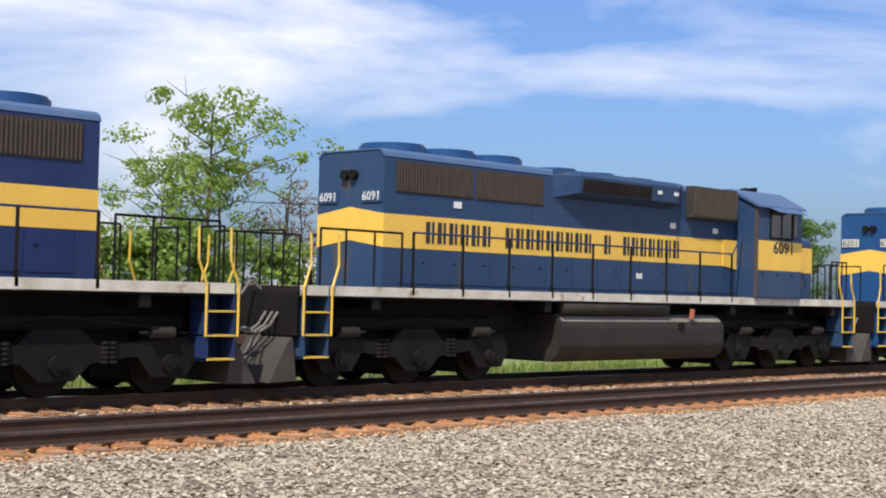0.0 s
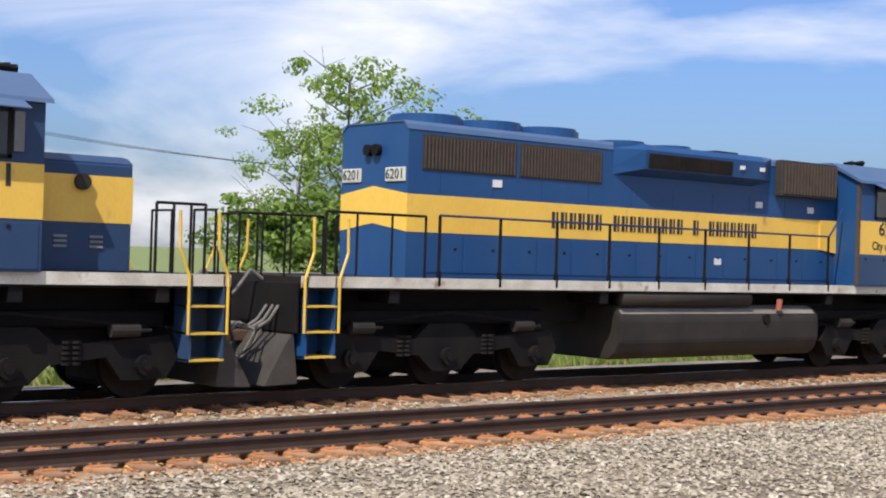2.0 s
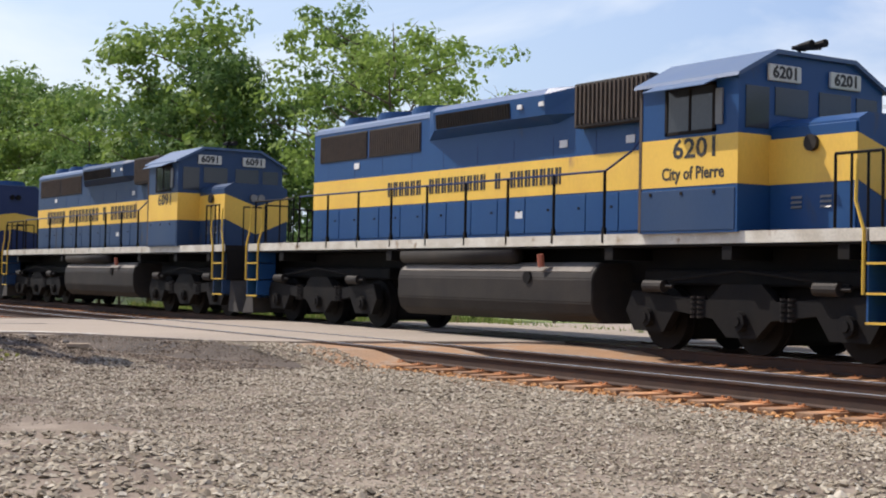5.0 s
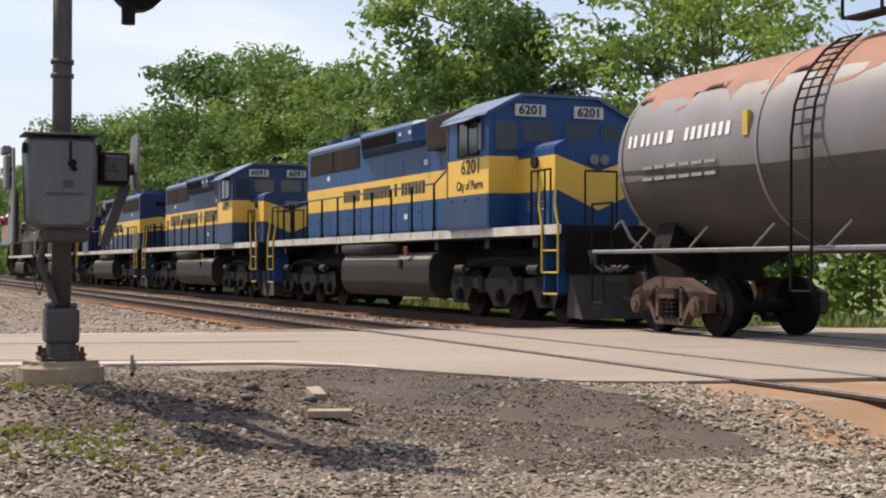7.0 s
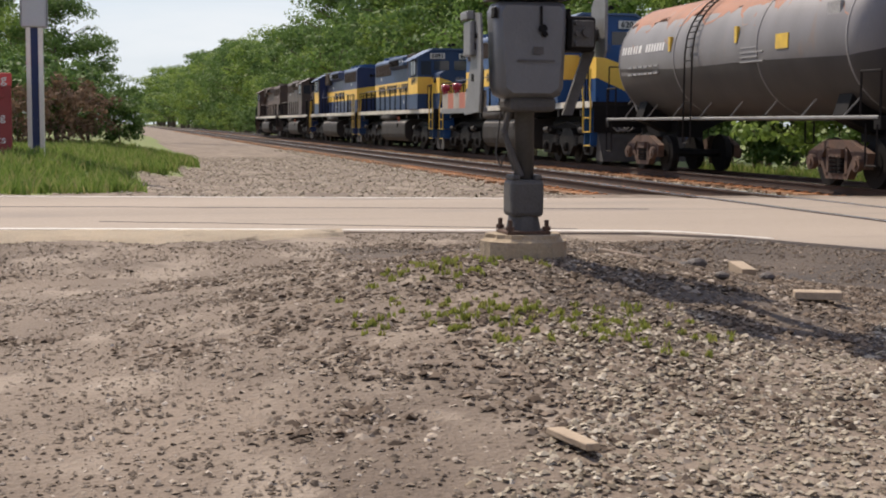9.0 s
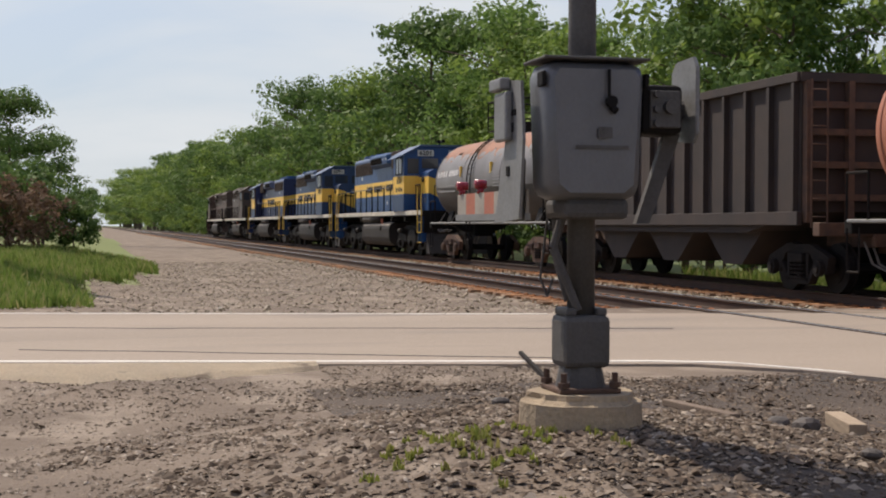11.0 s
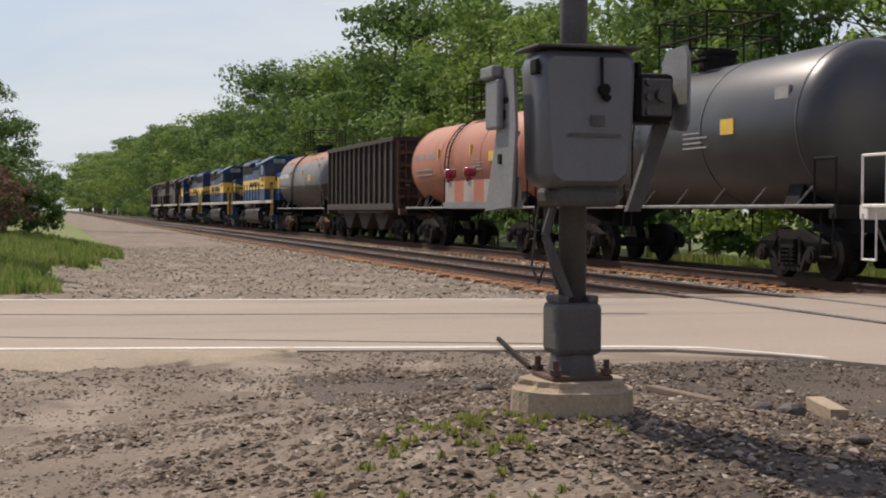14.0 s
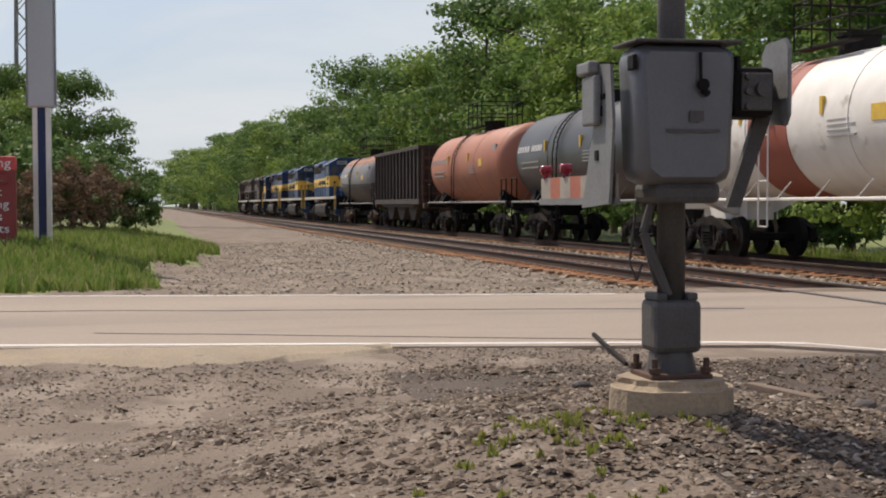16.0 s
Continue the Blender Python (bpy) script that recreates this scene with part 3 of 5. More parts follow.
# ---- trees ----
def leaf_cloud(clumps, per, size, seed, flat=0.6):
    """Many small leaf cards round the ends of the twigs."""
    rnd = np.random.RandomState(seed)
    vs, fs = [], []
    for (cx, cy, cz), r in clumps:
        for k in range(per):
            d = rnd.normal(size=3)
            d /= np.linalg.norm(d)
            p = np.array((cx, cy, cz)) + d * r * rnd.uniform(0.45, 1.0) * (1, 1, flat)
            nrm = d + rnd.normal(size=3) * 0.45 + (0, 0, 0.35)
            nrm /= np.linalg.norm(nrm)
            u = np.cross(nrm, rnd.normal(size=3))
            u /= np.linalg.norm(u)
            w = np.cross(nrm, u)
            s = size * rnd.uniform(0.6, 1.3)
            i = len(vs)
            vs += [p - u * s, p + w * s * 0.55, p + u * s, p - w * s * 0.55]
            fs.append((i, i + 1, i + 2, i + 3))
    return vs, fs


def build_tree(kind, height, spread, leaf, seed, n_clumps, per, leaf_size, low=0.3, clump=0.9, label="", trunk_r=0.16):
    rnd = random.Random(seed)
    root = new(kind, None)
    bm = B()
    tips = []
    cyl(bm, (0, 0, -0.6), (0.05 * height * rnd.uniform(-1, 1) * 0.3, 0, height * 0.5), trunk_r, 8, trunk_r * 0.6)
    top = Vector((rnd.uniform(-0.3, 0.3), rnd.uniform(-0.3, 0.3), height * 0.86))
    cyl(bm, (0, 0, height * 0.45), top, trunk_r * 0.62, 7, trunk_r * 0.15)
    nb = 12
    for i in range(nb):
        h = height * (low + (0.88 - low) * i / nb)
        a = i * 2.4 + rnd.uniform(-0.5, 0.5)
        reach = spread * (1.0 - 0.55 * max(0, (h / height - 0.45) / 0.55)) * rnd.uniform(0.65, 1.1)
        base = Vector((0, 0, h))
        mid = base + Vector((math.cos(a) * reach * 0.55, math.sin(a) * reach * 0.55, reach * 0.25))
        end = base + Vector((math.cos(a) * reach, math.sin(a) * reach, reach * rnd.uniform(0.3, 0.6)))
        cyl(bm, base, mid, trunk_r * 0.3, 5, trunk_r * 0.2)
        cyl(bm, mid, end, trunk_r * 0.2, 5, trunk_r * 0.06)
        tips += [mid, end]
        for _ in range(2):
            e2 = mid + Vector((rnd.uniform(-1, 1), rnd.uniform(-1, 1), rnd.uniform(0.1, 0.9))) * reach * 0.45
            cyl(bm, mid, e2, trunk_r * 0.12, 4, trunk_r * 0.04)
            tips.append(e2)
    tips.append(top)
    part("trunk", bm, BARK, root)
    clumps = []
    while len(clumps) < n_clumps:
        p = rnd.choice(tips) + Vector((rnd.gauss(0, 1), rnd.gauss(0, 1), rnd.gauss(0, 0.7))) * spread * 0.16
        clumps.append((p, clump * rnd.uniform(0.6, 1.25)))
    vs, fs = leaf_cloud(clumps, per, leaf_size, seed)
    me = bpy.data.meshes.new("crown")
    me.from_pydata([tuple(v) for v in vs], [], fs)
    me.materials.append(leaf)
    crown = new("crown", me)
    crown.parent = root
    tagged(root, label, "tree")
    return root


def plant(src, x, y, scale, turn, z=None, wide=1.0):
    zz = ground_z(x, y) if z is None else z
    ob = copy_thing(src, pose(x, y, zz, 0, 0, turn))
    ob.scale = (scale * wide, scale * wide, scale)
    return ob


def build_woods():
    oak = build_tree("broadleaf_tree", 13, 4.6, LEAF_B, 21, 100, 85, 0.155, 0.12, 1.25, "tall dark green broadleaf tree in the wood beside the tracks", 0.2)
    maple = build_tree("broadleaf_tree", 12, 4.2, LEAF_A, 22, 90, 85, 0.15, 0.15, 1.2, "leafy bright green tree in the wood beside the tracks", 0.18)
    poplar = build_tree("poplar_tree", 15, 3.6, LEAF_E, 23, 95, 80, 0.145, 0.12, 1.1, "tall green poplar with an uneven crown", 0.2)
    locust = build_tree("locust_tree", 11, 4.4, LEAF_C, 24, 56, 60, 0.12, 0.35, 0.8, "slender locust tree with thin pale spring leaves", 0.14)
    dead = build_tree("withered_tree", 9, 2.6, LEAF_D, 25, 40, 26, 0.10, 0.2, 0.7, "half-dead tree with dry brown foliage", 0.15)
    bush = build_tree("bush", 4.2, 2.6, LEAF_B, 26, 60, 60, 0.15, 0.04, 0.75, "dense dark green bush", 0.07)
    shrub = build_tree("bush", 3.4, 2.4, LEAF_A, 27, 50, 60, 0.14, 0.04, 0.7, "bright green roadside bush", 0.06)
    redbush = build_tree("bush", 3.0, 2.2, LEAF_D, 28, 30, 50, 0.12, 0.05, 0.6, "bush with reddish brown leaves", 0.05)
    src = [oak, maple, poplar, locust, dead, bush, shrub, redbush]
    rnd = random.Random(8)
    # the wood beyond the tracks
    for i in range(64):
        x = -47 - i * 4.2 - 0.06 * i * i
        tall = np.interp(-x, [40, 47, 52, 56, 60, 70, 85, 110, 160, 300, 430, 900], [13, 16.5, 13.5, 12.5, 14.5, 16.5, 17, 15.4, 15.6, 18, 21, 23])
        for y, share in ((14.0, 0.95), (20.0, 1.05), (11.0, 0.0)):
            if share and (y < 15 or i % 2 == 0):
                k = rnd.choice((oak, oak, maple, maple, poplar))
                plant(k, x + rnd.uniform(-1.8, 1.8), y + rnd.uniform(-1.0, 2.5), tall * share * rnd.uniform(0.62, 1.2) / {"poplar_tree": 15}.get(k.name.split(".")[0], 12.5), rnd.uniform(0, 360), wide=rnd.uniform(0.9, 1.15))
            elif not share and i < 50:
                plant(rnd.choice((bush, shrub, bush)), x + rnd.uniform(-2, 2), y + rnd.uniform(-0.6, 0.8), rnd.uniform(0.7, 1.15), rnd.uniform(0, 360))
    for i in range(26):
        x = -580 - i * 36
        plant(rnd.choice((oak, maple)), x, 16 + rnd.uniform(-2, 5) + i * 0.25, rnd.uniform(1.9, 2.3), rnd.uniform(0, 360), wide=1.9)
    for x, y, k, s in WOODS:
        plant({"oak": oak, "maple": maple, "poplar": poplar, "locust": locust, "dead": dead, "bush": bush, "shrub": shrub, "redbush": redbush}[k], x, y, s, (x * 37 + y * 11) % 360)
    for o in src:
        for c in (*o.children_recursive, o):
            bpy.data.objects.remove(c)


# x, y, kind, size
WOODS = [
    # far beyond the first stretch of track
    (52.5, 60, "locust", 1.52), (49.5, 61, "locust", 1.1), (55.0, 62, "locust", 1.15), (51, 57, "maple", 0.55), (46, 60, "shrub", 1.6), (56, 58, "shrub", 1.5), (48.5, 58, "shrub", 1.7),
    (59.0, 60, "dead", 1.35), (61.5, 61, "dead", 1.1), (66.0, 61, "maple", 0.62), (70.5, 62, "maple", 0.72), (74, 63, "shrub", 1.5), (78.5, 61, "maple", 0.88), (83.5, 62, "maple", 0.80),
    (101.0, 60, "maple", 0.90), (106.0, 62, "maple", 0.92), (111.0, 61, "maple", 1.02), (117.0, 63, "oak", 0.82), (124, 60, "oak", 0.92), (131, 62, "oak", 0.9), (95, 64, "maple", 0.72),
    (27, 60, "shrub", 1.0), (30, 62, "bush", 0.8), (23, 61, "shrub", 0.9), (35, 62, "shrub", 0.8), (79, 64, "shrub", 1.2),
    (10, 62, "bush", 0.7), (0, 62, "shrub", 0.8), (-12, 62, "bush", 0.7), (-38, 60, "shrub", 1.0), (-58, 60, "maple", 0.6), (-63, 60, "locust", 0.95), (-67, 61, "maple", 0.75), (-71, 60, "locust", 1.1), (-76, 58, "maple", 0.95), (-81, 60, "locust", 1.3), (-86, 60, "maple", 1.0),
    # thin trees and undergrowth past the road
    (-37.5, 17, "locust", 1.1), (-40.5, 18, "locust", 1.2), (-34.5, 19, "locust", 0.9), (-31, 20, "shrub", 1.1),
    (-44, 12.5, "bush", 0.9), (-40, 12.0, "shrub", 0.9), (-36, 12.2, "bush", 0.8), (-32.5, 12.5, "shrub", 0.9), (-29, 13.0, "bush", 0.7), (-26.5, 14, "shrub", 0.9),
    # beyond the road on the near side
    (-62.0, -10.6, "oak", 0.36), (-64.0, -12.0, "oak", 0.52), (-66, -14.0, "maple", 0.50), (-72, -15.5, "oak", 0.60), (-80, -17, "maple", 0.68), (-84, -20.5, "oak", 0.68), (-82, -24, "maple", 0.70), (-76, -22, "oak", 0.6), (-88, -28, "maple", 0.75), (-70, -19, "maple", 0.5), (-90, -14, "oak", 0.5),
    (-49.5, -9.3, "bush", 0.42), (-48.0, -10.3, "redbush", 0.62), (-47.2, -11.2, "redbush", 0.66), (-48.8, -12.2, "bush", 0.6), (-46.5, -12.4, "redbush", 0.55), (-50.5, -11.0, "bush", 0.62), (-52, -13.4, "bush", 0.75), (-54, -9.8, "bush", 0.5),
]
build_woods()


def build_grass():
    rnd = np.random.RandomState(9)
    spots = []
    for _ in range(8500):
        x, y = rnd.uniform(-52, -25.5), rnd.uniform(-24, -6.5)
        if off_road(x, y) and y < -9.0 + (0.13 * (-33 - x) if x < -33 else 0) + 0.8 * noise.noise((x * 0.5, y * 0.5, 2)):
            spots.append((x, y, 0.55))
    for _ in range(5200):
        x, y = rnd.uniform(-45, 45), rnd.uniform(9.2, 15)
        spots.append((x, y, 0.7))
    blades("grass", spots, GRASS, "long green grass and weeds", rnd)
    spots = []
    for cx, cy, n in ((-8.6, -7.5, 34), (-8.3, -7.1, 26), (-10.0, -7.1, 34), (-9.7, -7.3, 20), (-7.9, -6.7, 24), (-7.7, -6.4, 18), (-8.1, -6.9, 24)):
        for _ in range(n):
            spots.append((cx + rnd.normal() * 0.22, cy + rnd.normal() * 0.3, 0.075))
    blades("weeds", spots, WEED, "low yellow green weeds in the gravel", rnd)


def blades(name, spots, mat, label, rnd):
    vs, fs = [], []
    for x, y, h in spots:
        z = ground_z(x, y)
        for b in range(9):
            a, r = rnd.uniform(0, 6.28), rnd.uniform(0, 0.16) * min(1, h * 2)
            hh, w = h * rnd.uniform(0.25, 0.62), 0.012 + 0.008 * h
            bx, by = x + math.cos(a) * r, y + math.sin(a) * r
            lx, ly = rnd.normal() * 0.14 * h, rnd.normal() * 0.14 * h
            px, py = math.cos(a) * w, math.sin(a) * w
            i = len(vs)
            vs += [(bx - px, by - py, z - 0.02), (bx + px, by + py, z - 0.02), (bx + lx * 0.4 + px * 0.7, by + ly * 0.4 + py * 0.7, z + hh * 0.6), (bx + lx, by + ly, z + hh)]
            fs += [(i, i + 1, i + 2), (i, i + 2, i + 3)]
    me = bpy.data.meshes.new(name)
    me.from_pydata(vs, [], fs)
    me.materials.append(mat)
    tagged(new(name, me), label, name, kind="stuff")


build_grass()


# ---- crossing gate ----
def build_gate():
    g = tagged(new("crossing_gate", None), "grey crossing gate on a concrete base, arm lowered", "crossing gate")
    x, y = -10.18, -6.5
    g.location = (x, y, 0)
    bm = B()
    cyl(bm, (0, 0, -0.3), (0, 0, 0.40), 0.335, 26, 0.30)
    bmesh.ops.bevel(bm, geom=[e for e in bm.edges if abs(e.verts[0].co.z - e.verts[1].co.z) < 0.01], offset=0.045, segments=3, affect="EDGES")
    for v in bm.verts:
        if v.co.z > -0.2:
            k = 1 + 0.16 * noise.noise(v.co * 5) + 0.09 * noise.noise(v.co * 14)
            v.co.x, v.co.y = v.co.x * k, v.co.y * k
    part("concrete_base", bm, CONCRETE, g, "chipped weathered concrete base")
    bm = B()
    box(bm, -0.155, 0.155, -0.155, 0.155, 0.40, 0.425, 0.006)
    for sx in (-0.13, 0.13):
        for sy in (-0.13, 0.13):
            cyl(bm, (sx, sy, 0.42), (sx, sy, 0.50), 0.016, 6)
            cyl(bm, (sx, sy, 0.43), (sx, sy, 0.455), 0.03, 6)
    part("foot_plate", bm, RUSTY, g)
    bm = B()
    cyl(bm, (0, 0, 0.42), (0, 0, 0.54), 0.125, 16, 0.10)
    box(bm, -0.118, 0.118, -0.118, 0.118, 0.52, 0.775, 0.03)
    jb = part("junction_box", bm, GALV_DARK, g, "dark grey cast junction box")
    for sy in (-1, 1):
        bm = B()
        box(bm, -0.095, 0.095, *sorted((sy * 0.05, sy * 0.105)), 0.77, 0.81, 0.012)
        part("lug", bm, GALV_DARK, jb)
    bm = B()
    cyl(bm, (0, 0, 0.7), (0, 0, 3.9), 0.068, 20)
    for z in (2.42, 2.52):
        cyl(bm, (0, 0, z), (0, 0, z + 0.03), 0.082, 16)
    part("mast", bm, GALV_DARK, g, "dark grey steel mast", True)
    # the mechanism case
    bm = B()
    box(bm, -0.02, 0.30, -0.285, 0.225, 1.33, 1.985, 0.075)
    for v in bm.verts:
        if v.co.z < 1.66:
            v.co.y = -0.03 + (v.co.y + 0.03) * (1 - 0.10 * (1.66 - v.co.z) / 0.33)
    case = part("mechanism_case", bm, GALV, g, "scuffed grey cast metal case", True)
    bm = B()
    prism(bm, [(-0.215, 1.40), (-0.165, 1.36), (0.105, 1.36), (0.155, 1.40), (0.185, 1.90), (0.155, 1.945), (-0.215, 1.945), (-0.245, 1.90)], 0.294, 0.3015)
    bmesh.ops.bevel(bm, geom=list(bm.edges), offset=0.003, segments=1, affect="EDGES")
    part("case_door", bm, GALV, case)
    bm = B()
    box(bm, -0.03, 0.312, -0.293, 0.233, 1.985, 2.0, 0.006)
    part("case_lid", bm, GALV_DARK, case, "thin dark lid of the case")
    for y in (-0.296, 0.215):
        bm = B()
        box(bm, 0.20, 0.285, y, y + 0.022, 1.86, 1.93, 0.006)
        part("hasp", bm, BLACK, case)
    bm = B()
    tube(bm, [(0.32, 0.02, 1.94), (0.325, 0.02, 1.80)], 0.008)
    cyl(bm, (0.315, 0.03, 1.79), (0.34, 0.03, 1.79), 0.028, 10)
    cyl(bm, (0.315, 0.035, 1.765), (0.335, 0.05, 1.745), 0.018, 8)
    part("padlock", bm, BLACK, case, "black padlock on a chain")
    bm = B()
    box(bm, 0.313, 0.316, -0.14, 0.12, 1.57, 1.585)
    box(bm, 0.313, 0.316, -0.03, 0.04, 1.62, 1.67)
    part("cast_lettering", bm, GALV_DARK, case)
    bm = B()
    box(bm, -0.1, 0.24, -0.16, 0.16, 1.24, 1.34, 0.03)
    cyl(bm, (0.05, -0.15, 1.30), (0.05, 0.15, 1.30), 0.05, 10)
    part("clamp", bm, GALV_DARK, g)
    # counterweight arms on both sides
    bm = B()
    prism(bm, [(-0.34, 1.22), (0.08, 1.24), (0.14, 1.62), (0.10, 1.90), (-0.10, 1.92), (-0.16, 1.60)], -0.345, -0.33, "y")
    part("counterweight_arm", bm, SILVER, g, "silver painted arm plate")
    bm = B()
    box(bm, -0.22, -0.02, -0.385, -0.345, 1.62, 1.86, 0.012)
    box(bm, -0.26, -0.06, -0.40, -0.345, 1.87, 1.93, 0.01)
    part("counterweight", bm, SILVER, g)
    for x0, z0, w, h in ((-0.09, 1.74, 0.12, 0.03), (-0.06, 1.66, 0.05, 0.05), (-0.12, 1.45, 0.05, 0.05)):
        bm = B()
        box(bm, x0, x0 + w, -0.352, -0.338, z0, z0 + h, 0.004)
        part("bolt_plate", bm, BLACK, g)
    bm = B()
    prism(bm, [(-0.30, 1.24), (0.02, 1.24), (0.05, 1.52), (-0.06, 1.62), (-0.14, 1.50)], -0.325, -0.30, "y")
    part("counterweight_bracket", bm, GALV_DARK, g)
    bm = B()
    box(bm, -0.06, 0.20, 0.235, 0.45, 1.65, 1.89, 0.03)
    part("drive_housing", bm, BLACK, g, "black drive housing")
    bm = B()
    box(bm, 0.195, 0.215, 0.27, 0.43, 1.68, 1.86, 0.008)
    for z in (1.70, 1.77, 1.84):
        cyl(bm, (0.21, 0.30, z), (0.24, 0.30, z), 0.018, 8)
    cyl(bm, (0.21, 0.37, 1.78), (0.25, 0.37, 1.78), 0.035, 12)
    part("drive_cover", bm, GALV_DARK, g)
    bm = B()
    cyl(bm, (0.06, 0.44, 1.78), (0.06, 0.50, 1.78), 0.05, 12)
    part("drive_shaft", bm, GALV_DARK, g)
    bm = B()
    prism(bm, [(-0.05, 1.63), (0.20, 1.61), (0.24, 1.66), (0.24, 1.98), (0.20, 2.03), (-0.01, 2.02), (-0.06, 1.97)], 0.495, 0.515, "y")
    bmesh.ops.bevel(bm, geom=list(bm.edges), offset=0.005, segments=2, affect="EDGES")
    part("counterweight_plate", bm, SILVER, g, "flat grey counterweight plate")
    bm = B()
    prism(bm, [(0.25, 1.22), (0.32, 1.22), (0.48, 1.66), (0.40, 1.66)], 0.05, 0.09)
    part("counterweight_arm", bm, GALV_DARK, g)
    # the lowered arm reaches over the road
    arm = new("gate_arm", None)
    arm.parent = g
    bm = B()
    box(bm, -1.27, 0.05, -0.305, -0.275, 1.235, 1.27)
    part("arm_board", bm, SILVER, g, "aluminium edge of the gate arm")
    for i in range(7):
        a = -1.25 + i * 0.185
        bm = B()
        box(bm, a, a + 0.185, -0.298, -0.282, 1.27, 1.385)
        part("stripe", bm, RED_STRIPE if i % 2 else STRIPE_WHITE, arm)
    for xx in (-1.18, -0.80):
        bm = B()
        cyl(bm, (xx, -0.32, 1.43), (xx, -0.26, 1.43), 0.026, 12)
        cyl(bm, (xx, -0.29, 1.38), (xx, -0.29, 1.41), 0.02, 8)
        part("arm_lamp", bm, RED_LENS, arm, "small red arm lamp", True)
    # cables and flashing lights above
    bm = B()
    tube(bm, [(0.06, -0.12, 1.25), (0.05, -0.16, 1.10), (0.06, -0.10, 0.95), (0.07, -0.04, 0.80)], 0.022, 8)
    tube(bm, [(-0.02, -0.13, 1.25), (-0.03, -0.12, 1.05), (0.0, -0.07, 0.84)], 0.016, 8)
    tube(bm, [(-0.1, -0.14, 1.26), (-0.12, -0.17, 0.95), (-0.1, -0.14, 0.86), (-0.1, -0.11, 0.95)], 0.006, 6)
    part("cable", bm, GALV_DARK, g)
    bm = B()
    cyl(bm, (0, -0.75, 3.15), (0, 0.75, 3.15), 0.035, 10)
    part("crossarm", bm, GALV_DARK, g)
    for sy in (-0.55, 0.55):
        bm = B()
        cyl(bm, (-0.16, sy, 3.15), (0.0, sy, 3.15), 0.20, 20)
        cyl(bm, (0.0, sy, 3.15), (0.2, sy, 3.15), 0.10, 14)
        part("flashing_light", bm, BLACK, g, "black round signal light")
    bm = B()
    cyl(bm, (0.1, 0.45, 2.82), (0.1, 0.45, 2.98), 0.05, 10)
    part("bell", bm, BLACK, g)
    bm = B()
    for a in (0.78, -0.78):
        r = bmesh.ops.create_cube(bm, size=1)
        bmesh.ops.transform(bm, matrix=Matrix.Translation((-0.1, 0, 3.6)) @ Matrix.Rotation(a, 4, "X") @ Matrix.Diagonal((0.02, 1.2, 0.22, 1)), verts=r["verts"])
    part("crossbuck", bm, WHITE_PAINT, g, "white crossed boards")


build_gate()


def build_debris():
    def plank(x, y, l, w, h, turn, tilt, mat, label, name="wood_scrap"):
        bm = B()
        box(bm, -l / 2, l / 2, -w / 2, w / 2, -h / 2, h / 2, 0.006)
        for v in bm.verts:
            v.co += Vector((noise.noise(v.co * 9), noise.noise(v.co * 7 + Vector((3, 0, 0))), 0)) * 0.02
        ob = part(name, bm, mat)
        ob.matrix_basis = pose(x, y, ground_z(x, y) + h * 0.5 + 0.02, 0, tilt, turn)
        tagged(ob, label, "wood scrap")
    plank(-11.9, -4.05, 0.42, 0.12, 0.09, -9, 4, WOOD, "pale split block of wood lying on gravel")
    plank(-9.05, -4.85, 0.16, 0.30, 0.05, -20, 0, WOOD, "flat pale piece of broken board on gravel")
    plank(-11.45, -5.3, 0.75, 0.07, 0.04, 8, 0, CREOSOTE, "grey weathered stick on gravel")
    plank(-6.0, -7.48, 0.34, 0.07, 0.03, 10, 0, WOOD, "pale splinter of wood on gravel")
    # dark lumps added to stand in for the gate's shadow patch on the gravel
    for x, y, r, k in ((-10.75, -4.98, 0.13, 1), (-10.3, -4.6, 0.10, 2), (-11.6, -4.7, 0.12, 3), (-9.5, -5.3, 0.09, 4), (-12.6, -6.2, 0.10, 5)):
        bm = B()
        bmesh.ops.create_icosphere(bm, subdivisions=2, radius=r * 0.6)
        for v in bm.verts:
            v.co *= 1 + 0.5 * noise.noise(v.co * 9 + Vector((k * 5, 0, 0)))
            v.co.z *= 0.55
        ob = part("asphalt_lump", bm, TAR)
        ob.matrix_basis = pose(x, y, ground_z(x, y) + 0.03, 0, 0, k * 50)
        tagged(ob, "dark lump on gravel in place of a gate shadow patch", "rubble", "asphalt lumps")
    plank(-15.3, -5.1, 1.9, 0.035, 0.035, -10, 2, GRIME, "dark wooden stake lying by the road", "stake")


build_debris()


